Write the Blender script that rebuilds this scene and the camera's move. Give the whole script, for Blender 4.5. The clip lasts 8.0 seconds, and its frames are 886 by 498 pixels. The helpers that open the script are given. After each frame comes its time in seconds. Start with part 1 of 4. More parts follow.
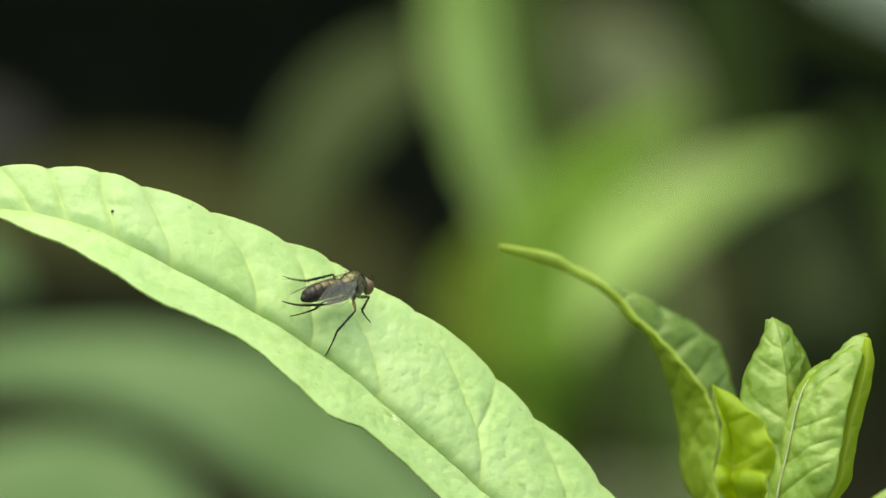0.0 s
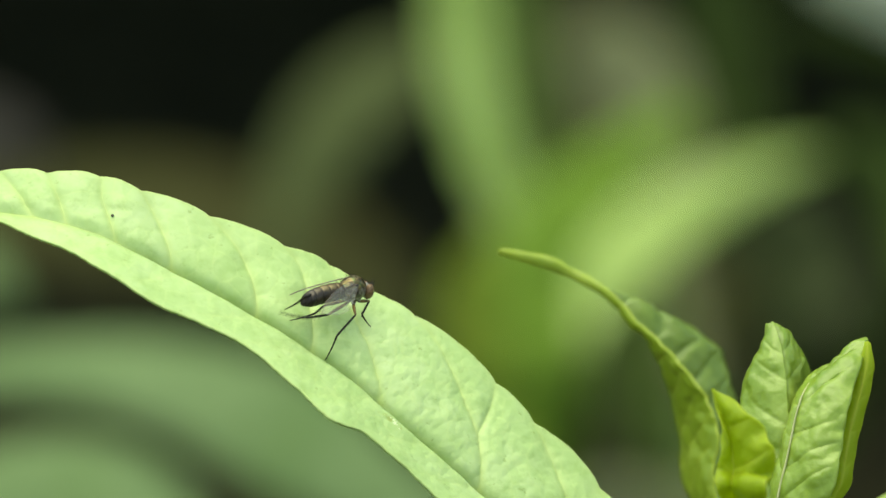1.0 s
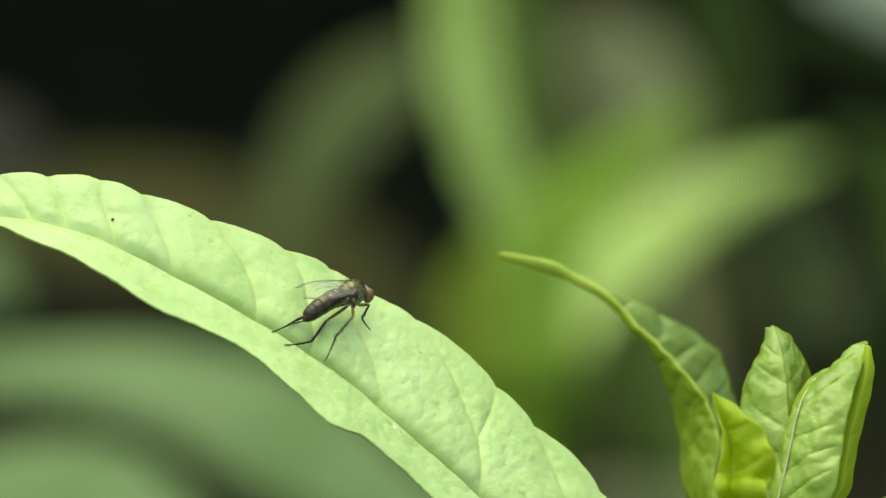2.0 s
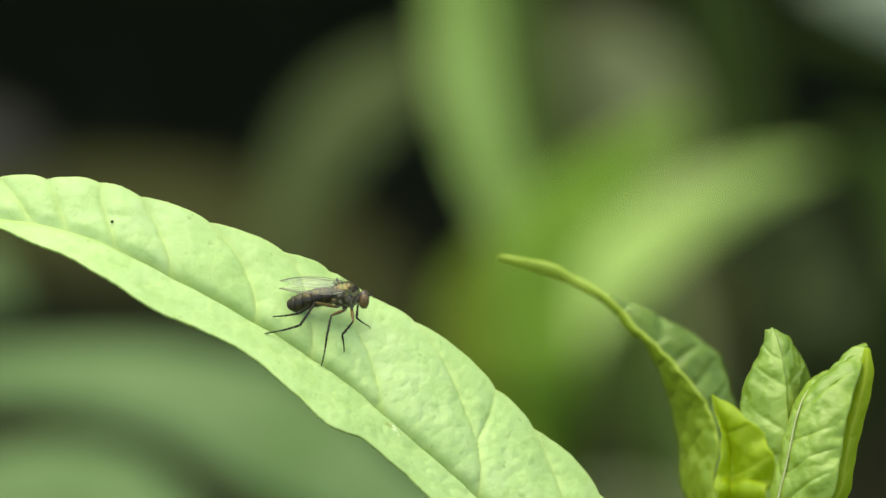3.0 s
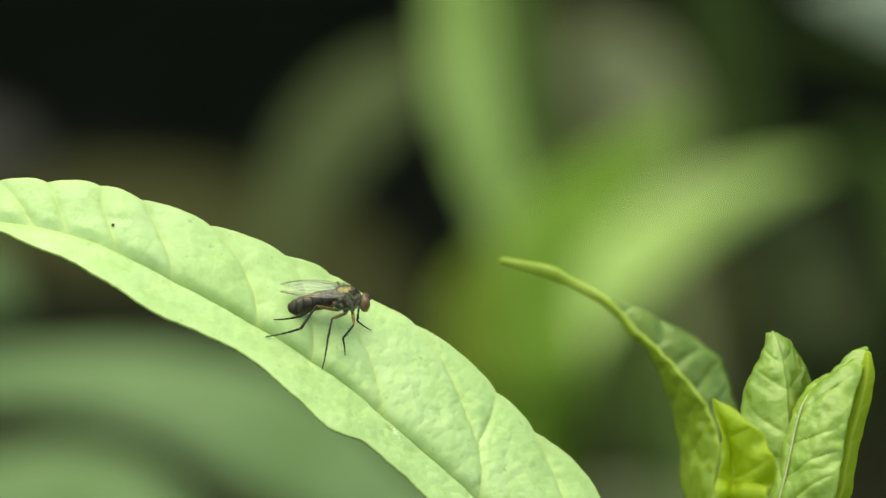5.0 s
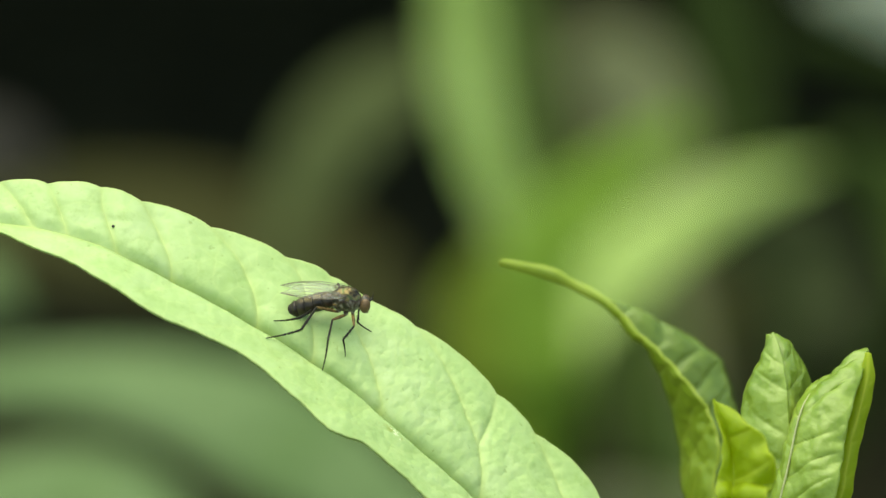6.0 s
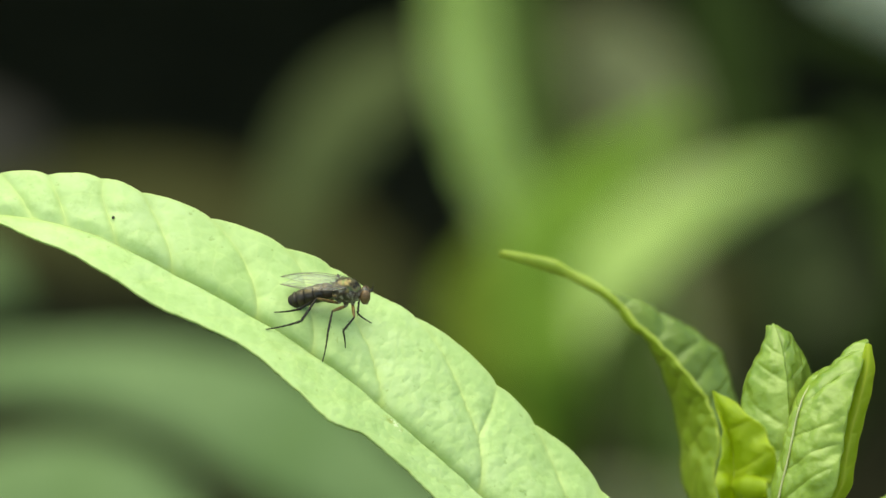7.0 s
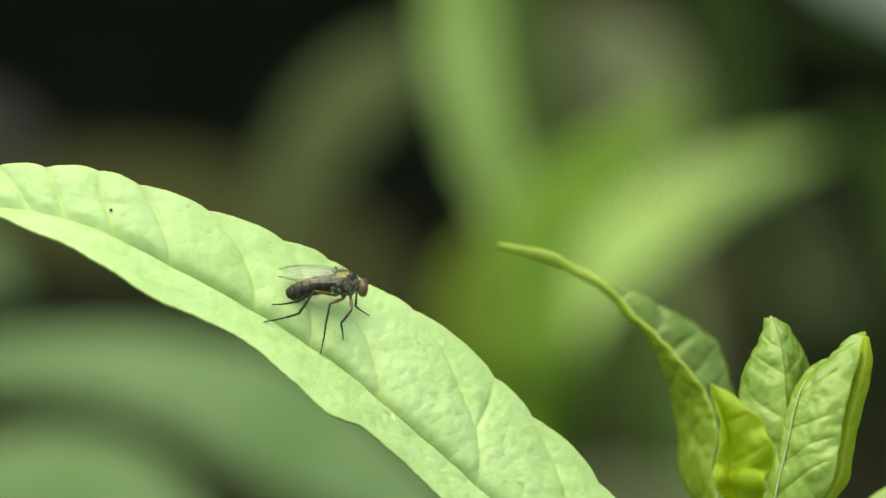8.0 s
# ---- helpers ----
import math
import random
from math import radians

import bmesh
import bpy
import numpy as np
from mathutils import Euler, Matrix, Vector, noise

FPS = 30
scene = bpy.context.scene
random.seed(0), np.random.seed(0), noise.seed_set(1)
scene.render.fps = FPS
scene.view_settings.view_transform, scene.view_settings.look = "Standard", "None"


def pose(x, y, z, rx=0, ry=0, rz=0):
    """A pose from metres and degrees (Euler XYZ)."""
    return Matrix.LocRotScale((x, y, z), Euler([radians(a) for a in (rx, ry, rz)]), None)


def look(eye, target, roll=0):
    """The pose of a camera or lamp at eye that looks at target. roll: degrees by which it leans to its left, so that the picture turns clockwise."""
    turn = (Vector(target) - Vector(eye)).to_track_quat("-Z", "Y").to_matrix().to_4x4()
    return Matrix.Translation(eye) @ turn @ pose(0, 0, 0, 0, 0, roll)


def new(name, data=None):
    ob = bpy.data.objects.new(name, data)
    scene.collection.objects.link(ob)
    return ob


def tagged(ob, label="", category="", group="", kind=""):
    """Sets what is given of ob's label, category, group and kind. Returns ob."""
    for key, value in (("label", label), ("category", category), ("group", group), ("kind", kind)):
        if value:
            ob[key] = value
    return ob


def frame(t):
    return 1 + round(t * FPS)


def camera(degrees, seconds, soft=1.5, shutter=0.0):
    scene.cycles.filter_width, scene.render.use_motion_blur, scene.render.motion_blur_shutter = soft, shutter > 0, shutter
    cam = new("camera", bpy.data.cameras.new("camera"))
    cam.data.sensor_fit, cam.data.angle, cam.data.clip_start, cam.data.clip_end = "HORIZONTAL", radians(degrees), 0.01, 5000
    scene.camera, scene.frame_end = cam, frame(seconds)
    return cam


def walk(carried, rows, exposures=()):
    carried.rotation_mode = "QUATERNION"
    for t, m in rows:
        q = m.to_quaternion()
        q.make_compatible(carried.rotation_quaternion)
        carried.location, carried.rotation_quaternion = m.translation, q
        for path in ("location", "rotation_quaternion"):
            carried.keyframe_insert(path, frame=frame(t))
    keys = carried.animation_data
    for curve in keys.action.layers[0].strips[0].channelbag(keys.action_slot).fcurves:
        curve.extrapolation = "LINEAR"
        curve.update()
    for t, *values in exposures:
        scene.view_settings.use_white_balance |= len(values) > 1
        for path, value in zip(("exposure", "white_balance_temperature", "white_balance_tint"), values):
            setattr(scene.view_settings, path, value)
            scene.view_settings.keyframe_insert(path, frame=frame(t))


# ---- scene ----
# A small long-legged fly on a leaf, with a shoot tip beside it and blurred plants behind.
MM = 0.001
LEAN = radians(25)                     # the lens looks down by this much
FOCUS = Vector((0, 0, 0.6))           # the fly's leaf stands this high over the soil
RIGHT = Vector((1, 0, 0))
UP = Vector((0, math.sin(LEAN), math.cos(LEAN)))
AWAY = Vector((0, math.cos(LEAN), -math.sin(LEAN)))
EYE = FOCUS - AWAY * 0.4


def at(p):
    """A place from millimetres across, up and away, in axes that lean by LEAN."""
    return FOCUS + (RIGHT * p[0] + UP * p[1] + AWAY * p[2]) * MM


def way(p):
    return RIGHT * p[0] + UP * p[1] + AWAY * p[2]


# ---- camera and its small sway on the tripod ----
cam = camera(8.965, 8.0, soft=1.5, shutter=0.5)
cam.data.dof.use_dof = True
cam.data.dof.focus_distance = 0.401
cam.data.dof.aperture_fstop = 229.6 / 9.0
STEP = 0.00573
SWAY = ((0, 0, 0), (0.5, -1.5, 4.4), (1, 0, 7.4), (1.5, 0.3, 11), (3, -0.8, 18.2), (3.5, -3, 20), (4, -1.8, 22.6), (4.5, 0, 22.9),
        (6, 1.3, 26.3), (6.5, 1.6, 23.2), (7, 1.4, 10.9), (7.5, 0, 3.4), (8, -3, -2.6))
walk(cam, [(t, pose(*EYE, 65 + STEP * b, 0, STEP * a)) for t, a, b in SWAY], exposures=((0, 1.39, 7450, -10), (8, 1.39, 7450, -10)))

# ---- light: bright haze, the sun high and to one side ----
SUN_TURN, SUN_HEIGHT = -75, 80
world = bpy.data.worlds.new("world")
scene.world = world
world.use_nodes = True
wn = world.node_tree
sky = wn.nodes.new("ShaderNodeTexSky")
sky.sky_type, sky.sun_disc = "NISHITA", False
sky.sun_elevation, sky.sun_rotation = radians(SUN_HEIGHT), radians(SUN_TURN)
wn.links.new(sky.outputs[0], wn.nodes["Background"].inputs[0])
wn.nodes["Background"].inputs[1].default_value = 0.13
sun = new("sun", bpy.data.lights.new("sun", "SUN"))
sun.data.energy, sun.data.angle, sun.data.color = 2.3, radians(80), (1, 0.95, 0.84)
sd = Vector((math.sin(radians(SUN_TURN)) * math.cos(radians(SUN_HEIGHT)), math.cos(radians(SUN_TURN)) * math.cos(radians(SUN_HEIGHT)), math.sin(radians(SUN_HEIGHT))))
sun.matrix_world = look(sd * 3, (0, 0, 0))


# ---- materials ----
def material(name):
    m = bpy.data.materials.new(name)
    m.use_nodes = True
    nt = m.node_tree
    return m, nt, nt.nodes["Principled BSDF"], nt.nodes["Material Output"]


def ramp_node(nt, source, stops):
    r = nt.nodes.new("ShaderNodeValToRGB")
    e = r.color_ramp.elements
    while len(e) < len(stops):
        e.new(0.5)
    for el, (pos, col) in zip(e, stops):
        el.position, el.color = pos, (*col, 1)
    nt.links.new(source, r.inputs[0])
    return r.outputs[0]


def noise_node(nt, scale, detail=4, rough=0.55, vector=None):
    n = nt.nodes.new("ShaderNodeTexNoise")
    n.inputs["Scale"].default_value, n.inputs["Detail"].default_value, n.inputs["Roughness"].default_value = scale, detail, rough
    if vector is None:
        c = nt.nodes.new("ShaderNodeTexCoord")
        vector = c.outputs["Object"]
    nt.links.new(vector, n.inputs["Vector"])
    return n.outputs["Fac"]


def mix_node(nt, fac, a, b, mode="MIX"):
    x = nt.nodes.new("ShaderNodeMix")
    x.data_type, x.blend_type = "RGBA", mode
    for sock, v in ((x.inputs["Factor"], fac), (x.inputs[6], a), (x.inputs[7], b)):
        if isinstance(v, (int, float)):
            sock.default_value = v
        elif isinstance(v, tuple):
            sock.default_value = (*v, 1)
        else:
            nt.links.new(v, sock)
    return x.outputs[2]


def leaf_material(name, dark, mid, light, through_col, thin=0.4, rough=0.5, grain=900, relief=0.3, veins=None, spec=0.35):
    """Leaf blade: mottled colour, paler veins from the mesh's own vein attribute, light passing through."""
    m, nt, b, out = material(name)
    big = noise_node(nt, grain * 0.22, 5)
    small = noise_node(nt, grain, 6, 0.65)
    both = mix_node(nt, 0.5, big, small)
    col = ramp_node(nt, both, ((0.3, dark), (0.5, mid), (0.7, light)))
    if veins:
        a = nt.nodes.new("ShaderNodeAttribute")
        a.attribute_name = "vein"
        col = mix_node(nt, a.outputs["Fac"], col, veins)
    nt.links.new(col, b.inputs["Base Color"])
    b.inputs["Roughness"].default_value = rough
    b.inputs["Specular IOR Level"].default_value = spec
    bump = nt.nodes.new("ShaderNodeBump")
    bump.inputs["Strength"].default_value, bump.inputs["Distance"].default_value = relief, 0.0002
    nt.links.new(small, bump.inputs["Height"])
    nt.links.new(bump.outputs[0], b.inputs["Normal"])
    net = nt.nodes.new("ShaderNodeTexVoronoi")
    net.feature = "DISTANCE_TO_EDGE"
    net.inputs["Scale"].default_value = grain * 2.2
    tc = nt.nodes.new("ShaderNodeTexCoord")
    nt.links.new(tc.outputs["Object"], net.inputs["Vector"])
    net_h = ramp_node(nt, net.outputs["Distance"], ((0.0, (0, 0, 0)), (0.25, (1, 1, 1))))
    shade = ramp_node(nt, net.outputs["Distance"], ((0.0, (0.94, 0.95, 0.9)), (0.12, (1, 1, 1))))
    blotch = ramp_node(nt, noise_node(nt, grain * 0.55, 5, 0.7), ((0.54, (1, 1, 1)), (0.68, (0.8, 0.86, 0.72))))
    col = mix_node(nt, 1.0, col, blotch, "MULTIPLY")
    nt.links.new(mix_node(nt, 1.0, col, shade, "MULTIPLY"), b.inputs["Base Color"])
    bump2 = nt.nodes.new("ShaderNodeBump")
    bump2.inputs["Strength"].default_value, bump2.inputs["Distance"].default_value = relief * 0.6, 0.00008
    nt.links.new(net_h, bump2.inputs["Height"])
    nt.links.new(bump.outputs[0], bump2.inputs["Normal"])
    nt.links.new(bump2.outputs[0], b.inputs["Normal"])
    tr = nt.nodes.new("ShaderNodeBsdfTranslucent")
    nt.links.new(mix_node(nt, 0.75, col, through_col), tr.inputs[0])
    mx = nt.nodes.new("ShaderNodeMixShader")
    mx.inputs[0].default_value = thin
    nt.links.new(b.outputs[0], mx.inputs[1])
    nt.links.new(tr.outputs[0], mx.inputs[2])
    nt.links.new(mx.outputs[0], out.inputs[0])
    return m


def plain_material(name, dark, light, rough=0.5, metal=0.0, grain=2000, relief=0.2, spec=0.5):
    m, nt, b, out = material(name)
    n = noise_node(nt, grain, 4)
    nt.links.new(ramp_node(nt, n, ((0.35, dark), (0.65, light))), b.inputs["Base Color"])
    b.inputs["Roughness"].default_value, b.inputs["Metallic"].default_value, b.inputs["Specular IOR Level"].default_value = rough, metal, spec
    bump = nt.nodes.new("ShaderNodeBump")
    bump.inputs["Strength"].default_value, bump.inputs["Distance"].default_value = relief, 0.1 / grain
    nt.links.new(n, bump.inputs["Height"])
    nt.links.new(bump.outputs[0], b.inputs["Normal"])
    return m


def scale_node(nt, a, b, mode):
    m = nt.nodes.new("ShaderNodeMath")
    m.operation = mode
    for sock, v in zip(m.inputs, (a, b)):
        if isinstance(v, (int, float)):
            sock.default_value = v
        else:
            nt.links.new(v, sock)
    return m.outputs[0]


def attribute_node(nt, name):
    a = nt.nodes.new("ShaderNodeAttribute")
    a.attribute_name = name
    return a.outputs["Fac"]


def long_leaf_material():
    """Pale upper face of a mature leaf: clouded green, yellowish veins, a fine net, dark flecks and one scraped place."""
    m, nt, b, out = material("leaf_pale")
    cloud, grain, fleck = noise_node(nt, 110, 4), noise_node(nt, 700, 6, 0.65), noise_node(nt, 1500, 3, 0.6)
    col = ramp_node(nt, mix_node(nt, 0.45, cloud, grain), ((0.32, (0.33, 0.45, 0.148)), (0.5, (0.408, 0.527, 0.21)), (0.68, (0.468, 0.568, 0.272))))
    net = nt.nodes.new("ShaderNodeTexVoronoi")
    net.feature = "DISTANCE_TO_EDGE"
    net.inputs["Scale"].default_value, net.inputs["Randomness"].default_value = 620, 0.9
    tc = nt.nodes.new("ShaderNodeTexCoord")
    nt.links.new(tc.outputs["Object"], net.inputs["Vector"])
    mesh_line = ramp_node(nt, net.outputs["Distance"], ((0.0, (0.35, 0.35, 0.35)), (0.07, (0, 0, 0))))
    col = mix_node(nt, mesh_line, col, (0.49, 0.585, 0.23))
    streak = noise_node(nt, 650, 6, 0.72)
    col = mix_node(nt, ramp_node(nt, streak, ((0.53, (0, 0, 0)), (0.7, (0.6, 0.6, 0.6)))), col, (0.27, 0.38, 0.115))
    col = mix_node(nt, ramp_node(nt, fleck, ((0.66, (0, 0, 0)), (0.72, (0.6, 0.6, 0.6)))), col, (0.2, 0.27, 0.07))
    col = mix_node(nt, attribute_node(nt, "vein"), col, (0.45, 0.535, 0.19))
    scar = attribute_node(nt, "scar")
    flakes = ramp_node(nt, scale_node(nt, noise_node(nt, 2600, 2, 0.5), scar, "MULTIPLY"), ((0.47, (0, 0, 0)), (0.5, (1, 1, 1))))
    brown = ramp_node(nt, scale_node(nt, noise_node(nt, 1500, 3, 0.6), scar, "MULTIPLY"), ((0.4, (0, 0, 0)), (0.56, (0.7, 0.7, 0.7))))
    col = mix_node(nt, brown, col, (0.25, 0.28, 0.05))
    col = mix_node(nt, flakes, col, (0.68, 0.72, 0.42))
    nt.links.new(col, b.inputs["Base Color"])
    b.inputs["Roughness"].default_value = 0.48
    b.inputs["Specular IOR Level"].default_value = 0.4
    bump = nt.nodes.new("ShaderNodeBump")
    bump.inputs["Strength"].default_value, bump.inputs["Distance"].default_value = 0.2, 0.0002
    nt.links.new(scale_node(nt, grain, scale_node(nt, streak, 0.8, "MULTIPLY"), "ADD"), bump.inputs["Height"])
    bump2 = nt.nodes.new("ShaderNodeBump")
    bump2.inputs["Strength"].default_value, bump2.inputs["Distance"].default_value = 0.12, 0.0001
    bump2.invert = True
    nt.links.new(mesh_line, bump2.inputs["Height"])
    nt.links.new(bump.outputs[0], bump2.inputs["Normal"])
    nt.links.new(bump2.outputs[0], b.inputs["Normal"])
    tr = nt.nodes.new("ShaderNodeBsdfTranslucent")
    nt.links.new(mix_node(nt, 0.75, col, (0.48, 0.62, 0.08)), tr.inputs[0])
    mx = nt.nodes.new("ShaderNodeMixShader")
    mx.inputs[0].default_value = 0.3
    nt.links.new(b.outputs[0], mx.inputs[1])
    nt.links.new(tr.outputs[0], mx.inputs[2])
    nt.links.new(mx.outputs[0], out.inputs[0])
    return m


LEAF = long_leaf_material()
SHOOT = leaf_material("leaf_young", (0.125, 0.2, 0.016), (0.225, 0.315, 0.034), (0.36, 0.455, 0.09), (0.38, 0.47, 0.016), 0.34, 0.34, 600, 0.3, (0.3, 0.385, 0.07), 0.65)
# darker copy of the young leaf, with the shade of the folded half put in
SHOOT_SHADED = leaf_material("leaf_young_shaded", (0.075, 0.125, 0.012), (0.13, 0.19, 0.022), (0.2, 0.27, 0.042), (0.22, 0.3, 0.012), 0.25, 0.4, 600, 0.25, (0.24, 0.32, 0.08), 0.5)
SHOOT_KEEL = leaf_material("leaf_young_keel", (0.15, 0.215, 0.012), (0.215, 0.295, 0.024), (0.285, 0.36, 0.05), (0.42, 0.47, 0.0107), 0.34, 0.34, 600, 0.3, (0.426, 0.49, 0.064), 0.4)
SHOOT_UNDER = leaf_material("leaf_young_yellow", (0.2, 0.285, 0.012), (0.33, 0.42, 0.022), (0.45, 0.55, 0.045), (0.6, 0.66, 0.0125), 0.6, 0.45, 600, 0.3, (0.575, 0.625, 0.075))
FAR_GREEN = leaf_material("leaf_far", (0.26, 0.345, 0.085), (0.345, 0.45, 0.135), (0.42, 0.52, 0.185), (0.38, 0.5, 0.05), 0.4, 0.5, 60, spec=0.08)
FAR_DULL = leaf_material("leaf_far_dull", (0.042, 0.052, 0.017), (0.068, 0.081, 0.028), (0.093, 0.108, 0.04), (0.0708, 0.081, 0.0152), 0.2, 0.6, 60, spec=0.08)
FAR_BLUE = leaf_material("leaf_far_bluish", (0.078, 0.124, 0.049), (0.122, 0.178, 0.071), (0.165, 0.225, 0.098), (0.139, 0.218, 0.0495), 0.25, 0.5, 60, spec=0.08)
FAR_OLIVE = leaf_material("leaf_far_olive", (0.175, 0.175, 0.085), (0.245, 0.25, 0.125), (0.31, 0.32, 0.16), (0.194, 0.227, 0.0324), 0.3, 0.6, 60, spec=0.08)
FAR_PALE = leaf_material("leaf_far_pale", (0.34, 0.35, 0.27), (0.46, 0.475, 0.37), (0.56, 0.575, 0.45), (0.129, 0.157, 0.0858), 0.25, 0.5, 60, spec=0.08)
FAR_YELLOW = leaf_material("leaf_far_yellow", (0.13, 0.17, 0.02), (0.175, 0.225, 0.03), (0.22, 0.275, 0.05), (0.26, 0.3, 0.01), 0.35, 0.6, 60, spec=0.08)
FAR_LIME = leaf_material("leaf_far_lime", (0.125, 0.2, 0.022), (0.165, 0.26, 0.034), (0.2, 0.305, 0.05), (0.27, 0.36, 0.012), 0.35, 0.6, 60, spec=0.08)
# lowered green; on the bright plant it stands for a leaf half in shade
FAR_DIM_GREEN = leaf_material("leaf_far_dim_green", (0.054, 0.082, 0.017), (0.078, 0.114, 0.025), (0.102, 0.146, 0.036), (0.08, 0.12, 0.012), 0.3, 0.6, 60, spec=0.08)
FAR_BRIGHT = leaf_material("leaf_far_bright", (0.28, 0.37, 0.1), (0.37, 0.475, 0.15), (0.45, 0.55, 0.21), (0.42, 0.52, 0.07), 0.4, 0.5, 60, spec=0.1)
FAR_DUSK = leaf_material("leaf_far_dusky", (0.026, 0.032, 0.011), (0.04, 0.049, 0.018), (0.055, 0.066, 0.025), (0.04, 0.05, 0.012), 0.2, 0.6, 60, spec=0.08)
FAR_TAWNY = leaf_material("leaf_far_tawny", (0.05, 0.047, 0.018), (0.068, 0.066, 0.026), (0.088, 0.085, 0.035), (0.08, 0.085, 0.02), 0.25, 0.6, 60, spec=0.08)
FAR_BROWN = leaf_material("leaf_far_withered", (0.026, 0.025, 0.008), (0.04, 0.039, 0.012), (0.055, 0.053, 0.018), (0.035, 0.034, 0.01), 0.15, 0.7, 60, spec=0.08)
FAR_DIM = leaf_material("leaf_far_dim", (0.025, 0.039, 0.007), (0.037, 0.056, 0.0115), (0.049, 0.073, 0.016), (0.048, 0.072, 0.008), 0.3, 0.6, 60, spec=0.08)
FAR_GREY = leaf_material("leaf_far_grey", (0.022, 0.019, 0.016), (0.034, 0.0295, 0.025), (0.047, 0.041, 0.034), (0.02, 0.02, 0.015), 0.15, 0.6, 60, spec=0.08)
RIB = plain_material("midrib_brown", (0.24, 0.25, 0.10), (0.36, 0.36, 0.17), 0.5, 0, 900)
BARK = plain_material("bark", (0.05, 0.035, 0.022), (0.12, 0.09, 0.06), 0.85, 0, 120, 0.8)
STEM = plain_material("stem_green", (0.16, 0.22, 0.06), (0.24, 0.30, 0.09), 0.5, 0, 400)
# soil colour lowered so that it also carries the deep shade behind
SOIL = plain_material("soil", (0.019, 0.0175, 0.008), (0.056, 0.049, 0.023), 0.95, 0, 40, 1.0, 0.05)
# near-black leaves of the added shrub that keeps light off the ground
SHADE = leaf_material("leaf_shade_shrub", (0.018, 0.027, 0.009), (0.03, 0.045, 0.015), (0.042, 0.06, 0.021), (0.02, 0.03, 0.005), 0.1, 0.6, 30)


# ---- mesh helpers ----
def smooth_curve(points, n):
    """n + 1 points of a Catmull-Rom curve through the given ones."""
    p = np.array(points, float)
    p = np.vstack([2 * p[0] - p[1], p, 2 * p[-1] - p[-2]])
    out = []
    for i in range(n + 1):
        x = i / n * (len(p) - 3)
        k = min(int(x), len(p) - 4)
        f = x - k
        a, b, c, d = p[k:k + 4]
        out.append(0.5 * (2 * b + (c - a) * f + (2 * a - 5 * b + 4 * c - d) * f * f + (3 * b - a - 3 * c + d) * f ** 3))
    return np.array(out)


def spread(values, n):
    """n + 1 smooth values through the given ones."""
    return smooth_curve([(v, 0, 0) for v in values], n)[:, 0]


def part(name, bm, mat, parent, label="", smooth=True):
    me = bpy.data.meshes.new(name)
    bm.normal_update()
    bm.to_mesh(me)
    bm.free()
    me.materials.append(mat)
    if smooth:
        me.shade_smooth()
    ob = new(name, me)
    ob.parent = parent
    return tagged(ob, label)


def grid_mesh(name, verts, rows, cols, mat, parent, label="", vein=None, thick=0.0, scar=None):
    idx = np.arange(rows * cols).reshape(rows, cols)
    faces = np.stack([idx[:-1, :-1], idx[:-1, 1:], idx[1:, 1:], idx[1:, :-1]], -1).reshape(-1, 4)
    me = bpy.data.meshes.new(name)
    me.from_pydata([tuple(v) for v in verts], [], faces.tolist())
    me.materials.append(mat)
    if vein is not None:
        a = me.attributes.new("vein", "FLOAT", "POINT")
        a.data.foreach_set("value", np.asarray(vein, np.float32))
    if scar is not None:
        a = me.attributes.new("scar", "FLOAT", "POINT")
        a.data.foreach_set("value", np.asarray(scar, np.float32))
    me.shade_smooth()
    ob = new(name, me)
    ob.parent = parent
    if thick:
        s = ob.modifiers.new("thickness", "SOLIDIFY")
        s.thickness, s.offset = thick, -1
    return tagged(ob, label)


